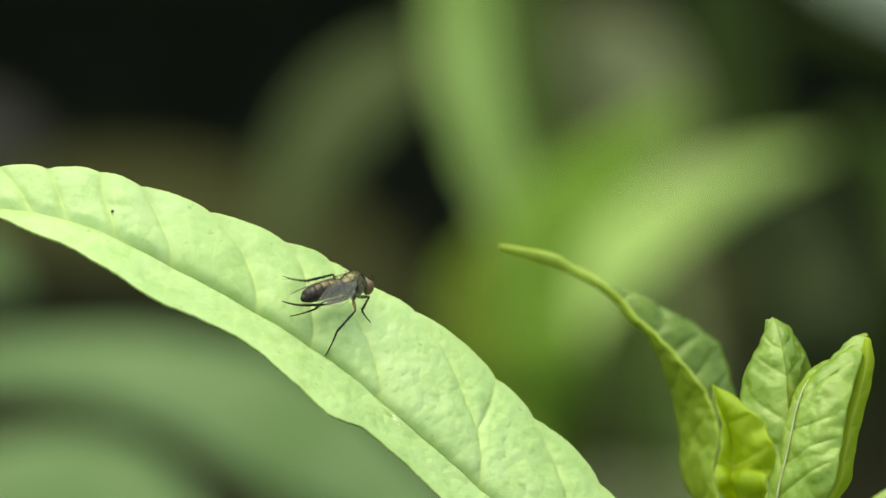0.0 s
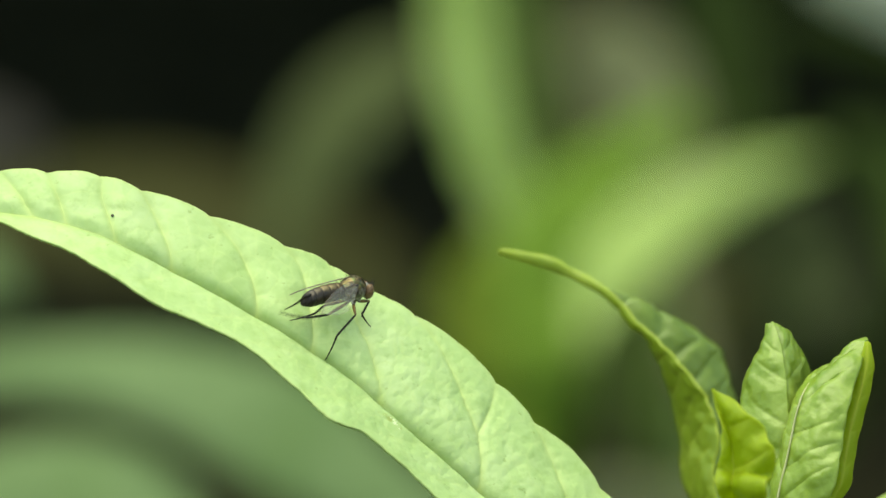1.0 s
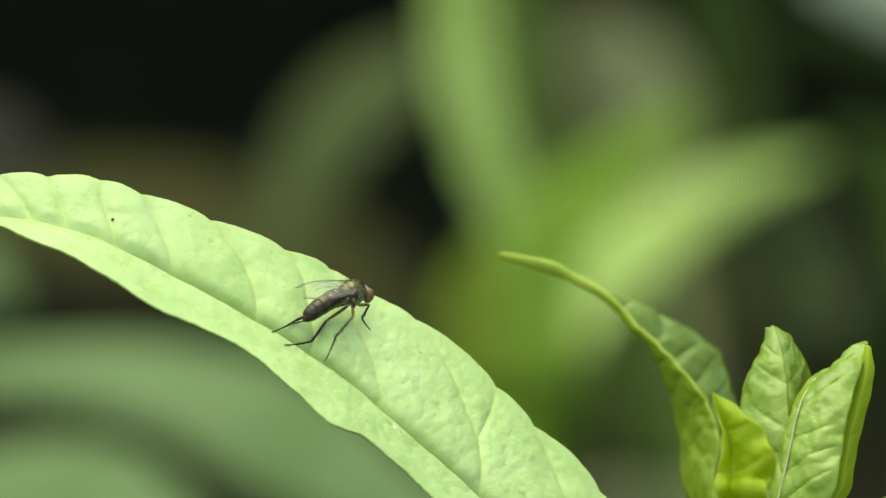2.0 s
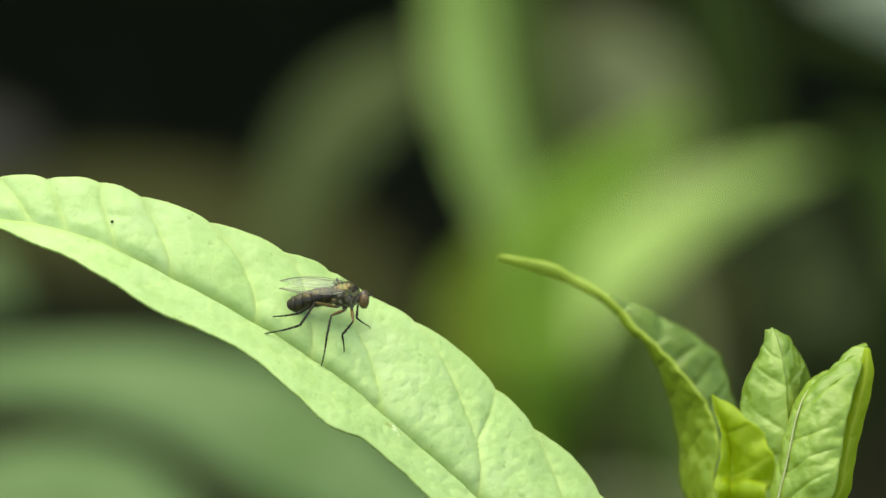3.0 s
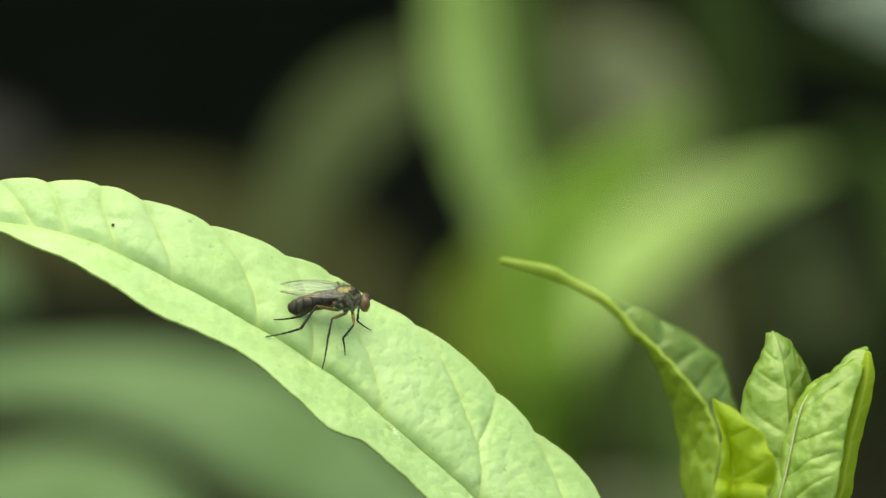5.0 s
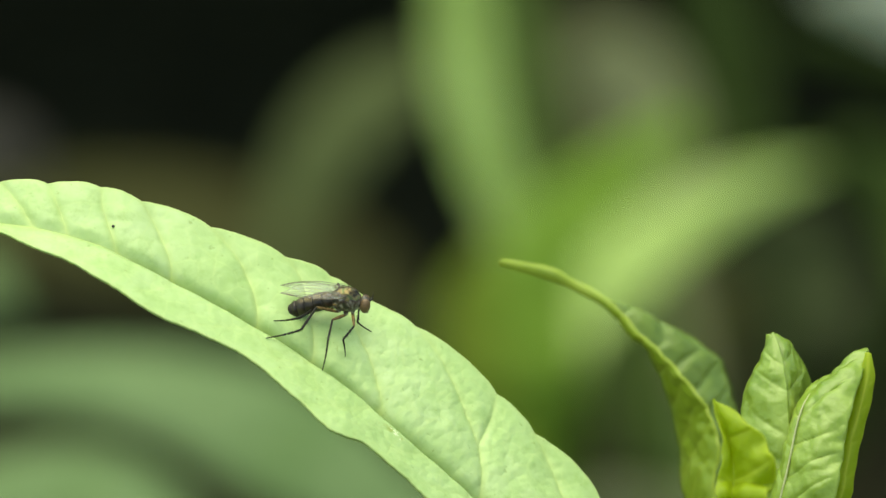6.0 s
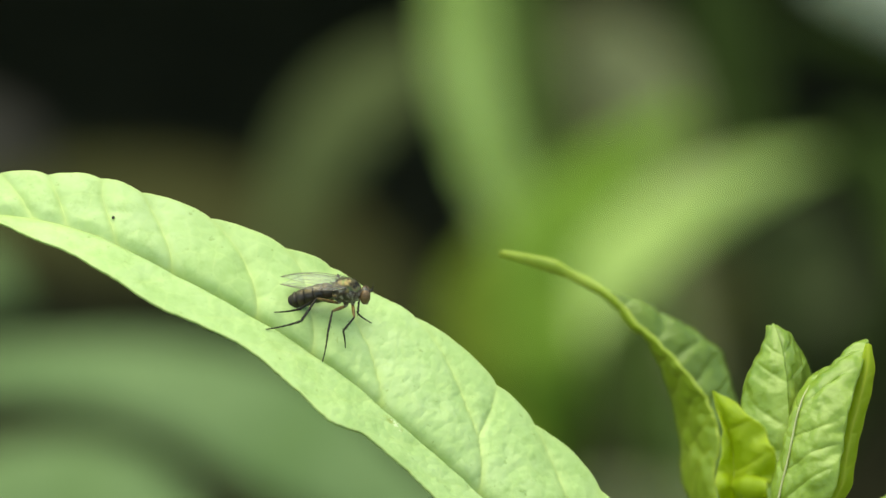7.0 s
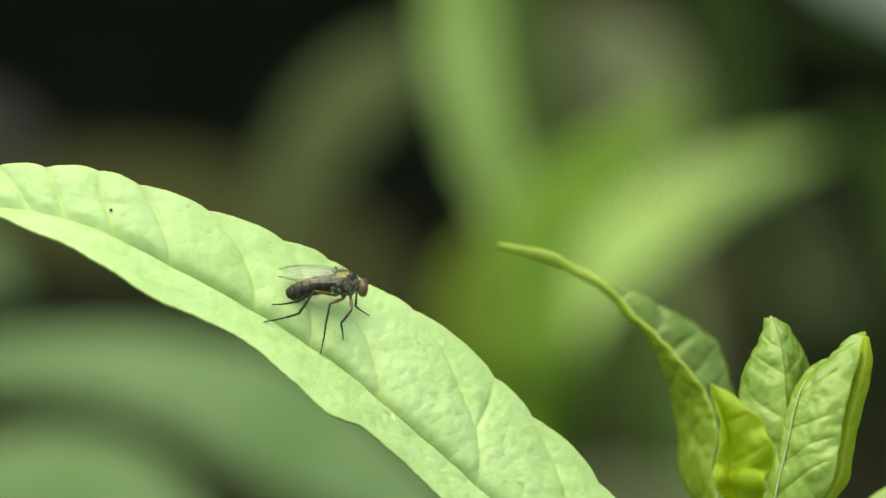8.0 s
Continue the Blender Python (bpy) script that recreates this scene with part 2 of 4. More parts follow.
def blade(name, parent, mat, mid, wa, wb, aa, ab, label="", n=200, half=40, quilt=0.0, lobe=0.0, groove=0.15, thick=0.2, vein_w=0.12, seed=0, rim=0.5, pucker=0.1):
    """A leaf blade: a midrib through mid (mm), half widths wa, wb (mm) to either side, whose faces make the angles aa, ab
    (degrees) with the upright leaning plane. Side veins leave the midrib at even steps and sweep towards the tip."""
    M = smooth_curve(mid, n)
    T = np.gradient(M, axis=0)
    step = np.linalg.norm(np.diff(M, axis=0), axis=1)
    arc = np.concatenate([[0], np.cumsum(step)])
    T /= np.linalg.norm(T, axis=1)[:, None]
    away = np.array((0, 0, 1.0))
    perp = np.stack([-T[:, 1], T[:, 0], 0 * T[:, 0]], 1)
    perp /= np.maximum(np.linalg.norm(perp, axis=1), 1e-6)[:, None]
    WA, WB, AA, AB = spread(wa, n), spread(wb, n), np.radians(spread(aa, n)), np.radians(spread(ab, n))
    g = np.linspace(0, arc[-1], 10)
    cs = np.concatenate([-np.linspace(1, 0, half + 1), np.linspace(0, 1, half + 1)[1:]])
    verts, vein = [], []
    for i in range(n + 1):
        for c in cs:
            left = c >= 0
            sgn = 1 if left else -1
            W, ang, cc = (WA[i], AA[i], c) if left else (WB[i], AB[i], -c)
            W = max(W, 0.01)
            pos = arc[i] - W * cc ** 1.4
            k = int(np.clip(np.searchsorted(g, pos) - 1, 0, len(g) - 2))
            gap = g[k + 1] - g[k]
            f = (pos - g[k]) / gap
            f = f - math.floor(f)
            d = min(f, 1 - f) * gap
            line = math.exp(-(d / (vein_w * 2.2)) ** 2) * (1 - 0.55 * cc)
            puff = math.sin(math.pi * f) ** 0.6
            edge = 1 + (lobe * min(1, W / 2.5) * (puff - 0.6) + 0.014 * noise.noise(Vector((arc[i] * 1.5, sgn * 3.0, seed))) + 0.006 * noise.noise(Vector((arc[i] * 5.0, sgn * 3.0, seed)))) * cc ** 2
            side = perp[i] * math.cos(ang) + away * math.sin(ang)
            nrm = away * math.cos(ang) - perp[i] * math.sin(ang)
            p = M[i] + sgn * side * W * cc * edge
            nz = noise.noise(Vector((M[i][0] * 0.7 + sgn * c * 2, M[i][1] * 0.7 + cc * W * 0.6, seed * 3.1)))
            nf = noise.noise(Vector((M[i][0] * 2.2, M[i][1] * 2.2 + cc * W * 2.0, seed + 7.0)))
            size = min(1, W / 3)
            bulge = puff * math.sin(math.pi * min(cc, 1)) ** 0.7 - 0.6 * line * min(1, cc * 6)
            h = quilt * size * bulge + groove * size * (1 - math.exp(-(cc * W / 0.35) ** 2)) + pucker * size * (0.6 * nz + 0.4 * nf) * min(1, cc * 4)
            p = p - nrm * h
            verts.append(at(p))
            vein.append(min(1, max(0.8 * line, 0.8 * math.exp(-(cc * W / (vein_w * 1.6)) ** 2), rim * math.exp(-((1 - cc) * W / 0.12) ** 2))))
    return grid_mesh(name, verts, n + 1, len(cs), mat, parent, label, vein, thick * MM)


def tube(name, pts, radii, mat, parent, label="", n=60, sides=12):
    """A tapered round stem or limb through points in metres."""
    C = smooth_curve(pts, n)
    R = spread(radii, n)
    T = np.gradient(C, axis=0)
    T /= np.linalg.norm(T, axis=1)[:, None]
    ref = np.array((0.3, 1, 0.2)) if abs(T[:, 1]).mean() < 0.8 else np.array((1.0, 0, 0.1))
    X = np.cross(T, ref)
    X /= np.linalg.norm(X, axis=1)[:, None]
    Y = np.cross(T, X)
    verts = []
    for i in range(n + 1):
        for k in range(sides + 1):
            a = 2 * math.pi * k / sides
            verts.append(C[i] + R[i] * (X[i] * math.cos(a) + Y[i] * math.sin(a)))
    return grid_mesh(name, verts, n + 1, sides + 1, mat, parent, label)


def thing(name, label, category, group=""):
    return tagged(new(name), label, category, group)


# ---- ground ----
def ground():
    bm = bmesh.new()
    bmesh.ops.create_grid(bm, x_segments=160, y_segments=160, size=4)
    for v in bm.verts:
        v.co.z = 0.02 * noise.noise(v.co * 3) + 0.012 * noise.noise(v.co * 11)
    ring = [e for e in bm.edges if e.is_boundary]
    out = bmesh.ops.extrude_edge_only(bm, edges=ring)["geom"]
    for v in out:
        if isinstance(v, bmesh.types.BMVert):
            v.co = Vector((v.co.x * 200, v.co.y * 200, 0))
    tagged(part("ground", bm, SOIL, None), "soil under the plants, darkened for their shade", "ground", kind="structure")


ground()


def shade_shrub():
    """Dense out-of-view shrub added to shade the ground behind: woody stems, many small leaves."""
    rng = random.Random(4)
    shrub = thing("shrub", "dense dark green shrub, added overhead out of view to shade the soil", "shrub")
    for k in range(7):
        a = k * 0.9 + rng.uniform(-0.2, 0.2)
        foot = Vector((0.25 * math.cos(a), 2.75 + 0.18 * math.sin(a), -0.02))
        top = Vector((1.3 * math.cos(a), 2.35 + 0.9 * math.sin(a), rng.uniform(0.75, 0.95)))
        tube("trunk", [foot, foot.lerp(top, 0.3) + Vector((0, 0, 0.2)), foot.lerp(top, 0.7) + Vector((0, 0, 0.12)), top], [0.022, 0.017, 0.011, 0.004], BARK, shrub, "", 24, 10)
    verts, faces = [], []
    for i in range(17000):
        a, r = rng.uniform(0, 2 * math.pi), math.sqrt(rng.random())
        r *= 1 + 0.1 * noise.noise(Vector((math.cos(a) * 1.6, math.sin(a) * 1.6, 2)))
        x, y = 2.3 * r * math.cos(a), 2.35 + 1.35 * r * math.sin(a)
        low = 0.42 + 0.12 * noise.noise(Vector((x * 2, y * 2, 0))) + 0.25 * (1 - r * r) - 0.34 * max(0, (y - 2.4) / 1.3) ** 1.3
        high = low + 0.12 + 0.65 * math.sqrt(max(0, 1 - r * r)) + 0.14 * noise.noise(Vector((x * 1.7, y * 1.7, 5)))
        z = low + (high - low) * rng.random() ** 1.3
        c = Vector((x, y, max(0.03, z)))
        m = Euler((rng.uniform(-0.8, 0.8), rng.uniform(-0.8, 0.8), rng.uniform(0, 6.3))).to_matrix()
        l, w = rng.uniform(0.05, 0.095), rng.uniform(0.022, 0.036)
        k = len(verts)
        verts += [c + m @ Vector(q) for q in ((-l, 0, 0), (-l * 0.3, w, 0.004), (l * 0.4, w * 0.8, 0.004), (l, 0, -0.01), (l * 0.4, -w * 0.8, 0.004), (-l * 0.3, -w, 0.004))]
        faces += [(k, k + 1, k + 5), (k + 1, k + 2, k + 4, k + 5), (k + 2, k + 3, k + 4)]
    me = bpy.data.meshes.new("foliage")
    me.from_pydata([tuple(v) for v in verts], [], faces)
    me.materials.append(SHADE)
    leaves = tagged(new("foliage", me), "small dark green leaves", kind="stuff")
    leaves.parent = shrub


shade_shrub()

# ---- the plant that carries the fly: stem, long leaf, shoot tip ----
plant = thing("leafy_plant", "tall leafy plant with pale green lance-shaped leaves", "plant")
JOINT = (22.17, -36.09, 6)
tube("stem", [Vector((JOINT[0] * MM + 0.03, 0.03, 0.0)), at((JOINT[0] + 8, JOINT[1] - 200, 10)), at(JOINT), at((23.53, -24.66, 5)), at((23.94, -19.71, 3))], [0.0028, 0.0024, 0.0019, 0.0016, 0.0012], STEM, plant, "pale green ridged stem")
RIM = [(-45.68, 3.73, 4.07), (-40.34, 4.77, 3.24), (-36.07, 5.57, 2.79), (-31.63, 5.81, 2.64), (-28.18, 5.68, 2.31), (-24.45, 5.4, 2.48), (-21.56, 4.4, 2.58), (-16.68, 2.59, 3.35), (-11.42, 0.45, 4.3), (-8.21, -0.92, 5.16), (-5.29, -3.11, 5.03), (-2.05, -4.58, 5.65), (0.79, -6.85, 5.85), (3.75, -9.41, 6.14), (6.48, -12.22, 6.29), (10.43, -16.01, 6.69), (14.4, -21.17, 6.49), (18.48, -27.07, 6.68), (22.43, -35.68, 6.03)]
KEEL = [(-45.87, 3.6, 4.0), (-40.67, 3.43, 2.5), (-36.36, 3.22, 1.5), (-31.9, 2.81, 1.0), (-28.66, 2.41, 0.5), (-25.44, 1.57, 0.3), (-22.82, 0.57, 0.0), (-18.94, -1.39, 0.0), (-14.62, -3.75, 0.0), (-11.42, -5.59, 0.0), (-8.62, -7.51, 0.0), (-5.82, -9.51, 0.0), (-3.22, -11.91, 0.0), (-0.62, -14.12, 0.3), (2.38, -16.82, 0.7), (7.0, -21.09, 1.2), (11.43, -25.15, 2.0), (15.91, -29.49, 3.5), (22.51, -35.76, 6.0)]
LIP = [(-45.65, 3.48, 3.82), (-40.45, 3.27, 2.27), (-36.53, 3.02, 1.18), (-32.25, 2.41, 0.35), (-29.32, 1.28, -1.32), (-26.07, -0.03, -2.33), (-23.62, -1.42, -3.34), (-19.83, -3.75, -3.94), (-16.09, -5.39, -3.36), (-12.91, -7.21, -3.38), (-10.32, -9.49, -4.1), (-7.93, -11.58, -4.6), (-5.38, -12.8, -3.34), (-2.8, -15.0, -2.98), (-0.02, -17.59, -2.73), (3.75, -21.11, -2.27), (8.55, -25.35, -1.27), (13.81, -29.7, 0.99), (22.42, -35.82, 5.83)]
# side veins as (station along the leaf, part of the way from the midrib to the rim)
FAR_VEINS = (((1.0, 1), (1.5, 0.5), (2.0, 0)), ((2.0, 1), (2.5, 0.5), (3.1, 0)), ((3.0, 1), (3.35, 0.6), (3.9, 0)), ((4.0, 1), (4.2, 0.66), (4.62, 0)), ((5.0, 1), (5.26, 0.58), (5.96, 0)), ((6.0, 1), (6.42, 0.6), (7.0, 0)),
             ((7.0, 1), (7.66, 0.58), (8.53, 0)), ((8.0, 1), (8.7, 0.7), (9.9, 0)), ((9.0, 1), (10.0, 0.64), (11.75, 0)), ((10.98, 1), (12.0, 0.8), (13.4, 0.44), (14.2, 0)),
             ((13.0, 1), (13.25, 0.72), (13.4, 0.44)), ((14.0, 1), (14.46, 0.8), (15.1, 0.5), (15.8, 0)), ((15.2, 1), (16.0, 0.5), (16.6, 0)), ((16.4, 1), (16.9, 0.5), (17.3, 0)))
NEAR_VEINS = (((2.6, 1), (3.1, 0.5), (3.9, 0)), ((3.6, 1), (4.1, 0.5), (4.62, 0)), ((4.71, 1), (5.3, 0.5), (5.96, 0)), ((6.23, 1), (6.7, 0.5), (7.0, 0)), ((7.39, 1), (8.0, 0.5), (8.53, 0)), ((8.45, 1), (9.2, 0.5), (9.9, 0)),
              ((10.1, 1), (10.8, 0.5), (11.5, 0)), ((11.84, 1), (12.4, 0.5), (12.9, 0)), ((13.06, 1), (13.6, 0.5), (14.1, 0)), ((14.4, 1), (15.1, 0.5), (15.8, 0)), ((15.8, 1), (16.2, 0.5), (16.6, 0)))


def long_leaf():
    """The leaf under the fly: two halves between the sunken midrib and the edges, pillowed between side veins, with a scalloped rim."""
    n, half = 900, 64
    A, M, B = smooth_curve(RIM, n), smooth_curve(KEEL, n), smooth_curve(LIP, n)
    per = n / (len(KEEL) - 1)
    s = np.arange(n + 1) / per

    def scallop(E, ends, deep):
        """Push the edge out between the vein ends."""
        out = E.copy()
        ends = sorted(ends)
        for i, x in enumerate(s):
            k = int(np.searchsorted(ends, x)) - 1
            if 0 <= k < len(ends) - 1:
                lo, hi = E[int(ends[k] * per)], E[int(ends[k + 1] * per)]
                f = (x - ends[k]) / (ends[k + 1] - ends[k])
                D = E[i] - M[i]
                gap = float(np.linalg.norm(hi - lo))
                amp = gap * deep * min(1.0, 0.45 + x / 20) * min(1, float(np.linalg.norm(D)) / 2.5)
                out[i] = E[i] + D / max(1e-6, float(np.linalg.norm(D))) * amp * (math.sin(math.pi * f ** 1.15) ** 0.75 - 0.08)
        return out

    A = scallop(A, [v[0][0] for v in FAR_VEINS], 0.075)
    B = scallop(B, [v[0][0] for v in NEAR_VEINS], 0.035)
    for i in range(n + 1):
        for E, k in ((A, 1.0), (B, 4.0)):
            D = E[i] - M[i]
            q = M[i] * 1.0
            E[i] = E[i] + D / max(1e-6, float(np.linalg.norm(D))) * min(1, float(np.linalg.norm(D)) / 2) * (0.05 * noise.noise(Vector(q * 1.1 + k)) + 0.022 * noise.noise(Vector(q * 4.1 + k)) + (0.05 if k > 2 else 0.012) * noise.noise(Vector(q * 2.3 + k)))
    cs = np.concatenate([-np.linspace(1, 0, half + 1) ** 0.9, np.linspace(0, 1, half + 1)[1:] ** 0.9])   # near edge to far rim
    c3 = cs[None, :, None]
    S = M[:, None] + np.where(c3 < 0, (B - M)[:, None] * -c3, (A - M)[:, None] * c3)
    reach = np.linalg.norm(S - M[:, None], axis=2)
    width = np.where(cs[None, :] < 0, np.linalg.norm(B - M, axis=1)[:, None], np.linalg.norm(A - M, axis=1)[:, None])

    def place(u, c):
        i = min(n, max(0, u * per))
        k = min(int(i), n - 1)
        g = i - k
        m, e = M[k] + (M[k + 1] - M[k]) * g, (A if c >= 0 else B)
        return m + (e[k] + (e[k + 1] - e[k]) * g - m) * abs(c)

    def distance(curves, sign):
        best = np.full(S.shape[:2], 9.0)
        for v in curves:
            path = smooth_curve([(u, c, 0) for u, c in v], 26)
            pts = np.array([place(u, sign * min(1, max(0, c))) for u, c, _ in path])
            rows = slice(max(0, int(path[:, 0].min() * per) - 90), min(n, int(path[:, 0].max() * per) + 90))
            block = S[rows]
            for a, b in zip(pts, pts[1:]):
                ab = b - a
                f = np.clip(((block - a) @ ab) / max(1e-9, float(ab @ ab)), 0, 1)
                best[rows] = np.minimum(best[rows], np.linalg.norm(block - a - f[..., None] * ab, axis=2))
        return best

    far = cs[None, :] >= 0
    dv = np.where(far, distance(FAR_VEINS, 1), distance(NEAR_VEINS, -1))
    cc = np.abs(cs)[None, :] * np.ones((n + 1, 1))
    size = np.minimum(1, width / 3)
    inner = np.minimum(1, reach / 0.9)
    line = np.exp(-(dv / 0.26) ** 2) * (1 - 0.5 * cc)
    pillow = 1 - np.exp(-(dv / 1.0) ** 2)
    deep = np.clip((s - 5) / 4, 0.12, 1)[:, None]
    N = np.cross(np.gradient(S, axis=0), np.gradient(S, axis=1))
    N /= np.maximum(1e-9, np.linalg.norm(N, axis=2))[..., None]
    N *= np.where(N[..., 2:] > 0, -1, 1)
    bumps = np.array([[(noise.noise(Vector(p * 0.55)), noise.noise(Vector(p * 1.5)), noise.noise(Vector(p * 3.6))) for p in row] for row in S])
    hem = 1 - cc ** 6
    h = size * np.where(far, 0.22, 0.06) * pillow * inner * hem
    h -= size * np.where(far, 0.17, 0.03) * np.exp(-(dv / 0.3) ** 2) * inner * hem
    h += size * inner * hem * np.where(far, 1, 0.8) * (0.13 * bumps[..., 0] + (0.04 + 0.03 * np.clip((s[:, None] - 8) / 3, 0, 1)) * bumps[..., 1] + (0.015 + 0.02 * np.clip((s[:, None] - 8) / 3, 0, 1)) * bumps[..., 2])
    h += np.where(far, deep * (-1.9 * np.exp(-(reach / 0.6) ** 2) - 0.5 * np.exp(-(reach / 1.6) ** 2)), -0.8 * deep * np.exp(-(reach / 0.35) ** 2) + 0.18 * deep * np.exp(-((reach - 0.7) / 0.55) ** 2)) * hem
    S = S + N * h[..., None]
    vein = np.maximum(np.maximum(line * np.where(far, 0.95, 0.25), 0.85 * np.exp(-(reach / 0.2) ** 2)), np.where(far, 0.9, 0.65) * np.exp(-((1 - cc) * width / 0.13) ** 2))
    spot = place(11.96, -0.25)
    base = M[:, None] + np.where(c3 < 0, (B - M)[:, None] * -c3, (A - M)[:, None] * c3)
    off = base - spot
    axis = (place(12.4, -0.25) - place(11.5, -0.25))
    axis /= np.linalg.norm(axis)
    run = off @ axis
    scar = np.exp(-(run / 2.0) ** 2 - ((np.linalg.norm(off, axis=2) ** 2 - run ** 2) / 0.45 ** 2))
    return grid_mesh("long_leaf", [at(p) for p in S.reshape(-1, 3)], n + 1, len(cs), LEAF, plant, "pale green lance-shaped leaf with sunken veins", np.clip(vein, 0, 1).ravel(), 0.2 * MM, scar.ravel())


long_leaf()

# shoot tip: each young leaf hangs between a midrib and its two edges
def young_leaf(name, mat, near, rib, far, label, bulge=(0.3, 0.3), veins=9, sweep=0.7, quilt=0.1, pucker=0.1, ripple=0.0, thick=0.18, seed=0, n=150, half=28, rim=0.5, ribbed=0.8, vein_w=0.1, far_mat=None, sink=0.0):
    A, M, B = smooth_curve(near, n), smooth_curve(rib, n), smooth_curve(far, n)
    T = np.gradient(M, axis=0)
    T /= np.linalg.norm(T, axis=1)[:, None]
    step = np.linalg.norm(np.diff(M, axis=0), axis=1)
    arc = np.concatenate([[0], np.cumsum(step)])
    gap = arc[-1] / veins
    cs = np.concatenate([-np.linspace(1, 0, half + 1), np.linspace(0, 1, half + 1)[1:]])
    verts, vein = [], []
    for i in range(n + 1):
        for c in cs:
            k = 0 if c <= 0 else 1
            cc = abs(c)
            D = (A, B)[k][i] - M[i]
            W = max(0.02, float(np.linalg.norm(D)))
            nrm = np.cross(T[i], D)
            nrm /= max(1e-6, float(np.linalg.norm(nrm)))
            if nrm[2] > 0:
                nrm = -nrm
            size = min(1, W / 2.5)
            pos = (arc[i] - sweep * W * cc ** 1.2) / gap + 0.25 * noise.noise(Vector((arc[i] * 0.4, k * 5.0, seed)))
            f = pos - math.floor(pos)
            d = min(f, 1 - f) * gap
            line = math.exp(-(d / (vein_w * 2)) ** 2) * (1 - 0.6 * cc)
            puff = math.sin(math.pi * f) ** 0.6
            q = M[i] + D * cc
            v = Vector(q)
            soft = noise.noise(v * 0.55 + Vector((seed, 0, 0))) + 0.6 * noise.noise(v * 1.3 + Vector((0, seed, 0))) + 0.1 * noise.noise(v * 3.1)
            h = bulge[k] * size * 4 * cc * (1 - cc) ** 0.8 + quilt * size * (puff * math.sin(math.pi * cc) ** 0.7 - 0.5 * line)
            h -= sink * k * size * math.exp(-(cc * W / 0.45) ** 2)
            h += pucker * size * soft * min(1, cc * 5) + ripple * size * math.sin(pos * 2 * math.pi + 1) * cc ** 3
            out = 1 + (0.05 * ripple / 0.3 * math.cos(pos * 2 * math.pi) + 0.012 * noise.noise(Vector((arc[i] * 1.6, k * 3.0, seed)))) * cc ** 3 * size
            p = M[i] + D * cc * out + nrm * h
            verts.append(at(p))
            vein.append(min(1, max(0.5 * line, ribbed * math.exp(-(cc * W / (vein_w * 1.4)) ** 2), rim * math.exp(-((1 - cc) * W / 0.13) ** 2))))
    ob = grid_mesh(name, verts, n + 1, len(cs), mat, plant, label, vein, thick * MM)
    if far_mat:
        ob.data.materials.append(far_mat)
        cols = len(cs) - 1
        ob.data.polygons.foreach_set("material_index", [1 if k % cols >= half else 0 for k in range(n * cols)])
    return ob


# the far half of the fold is coloured darker for its shaded outer side
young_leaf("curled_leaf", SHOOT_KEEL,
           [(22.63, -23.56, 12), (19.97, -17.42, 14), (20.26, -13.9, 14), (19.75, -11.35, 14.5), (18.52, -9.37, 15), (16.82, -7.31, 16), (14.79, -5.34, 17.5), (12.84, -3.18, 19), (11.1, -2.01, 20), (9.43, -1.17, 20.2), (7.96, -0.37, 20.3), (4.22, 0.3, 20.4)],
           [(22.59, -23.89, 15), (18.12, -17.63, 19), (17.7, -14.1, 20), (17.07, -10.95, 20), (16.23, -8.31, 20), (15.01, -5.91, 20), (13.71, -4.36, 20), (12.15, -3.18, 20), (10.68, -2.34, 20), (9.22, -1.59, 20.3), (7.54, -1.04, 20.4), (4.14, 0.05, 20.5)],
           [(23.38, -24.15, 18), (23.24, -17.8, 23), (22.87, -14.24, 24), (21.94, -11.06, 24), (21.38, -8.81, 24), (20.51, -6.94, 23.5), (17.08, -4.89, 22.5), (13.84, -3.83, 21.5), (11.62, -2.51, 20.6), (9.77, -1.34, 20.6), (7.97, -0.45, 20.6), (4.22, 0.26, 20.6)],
           "young green leaf folded along its midrib, tip bent over", (0.3, 0.5), 13, 0.8, 0.18, 0.18, 0.06, 0.16, 2, 260, 28, 0.7, 0.8, 0.14, SHOOT_SHADED)
young_leaf("yellow_leaf", SHOOT_UNDER,
           [(22.75, -22.47, 2.0), (19.11, -16.80, -8.5), (18.99, -14.83, -8.5), (19.21, -13.67, -8.5), (19.34, -12.21, -8.5), (18.85, -10.62, -8.0), (18.65, -9.44, -8.0)],
           [(22.95, -22.47, 2.0), (20.18, -16.82, -8.0), (20.14, -15.26, -8.0), (20.06, -13.87, -8.0), (19.79, -12.30, -8.0), (19.14, -10.70, -8.0), (18.69, -9.40, -8.0)],
           [(23.16, -22.47, 2.0), (22.32, -16.74, -9.8), (22.70, -15.24, -10.0), (22.78, -13.53, -10.0), (22.16, -12.13, -9.8), (20.65, -10.52, -9.0), (18.77, -9.44, -8.0)],
           "young yellow-green leaf with a wavy edge", (0.25, 0.35), 7, 0.3, 0.18, 0.18, 0.5, 0.14, 3, 150, 28, 0.4, 0.5)
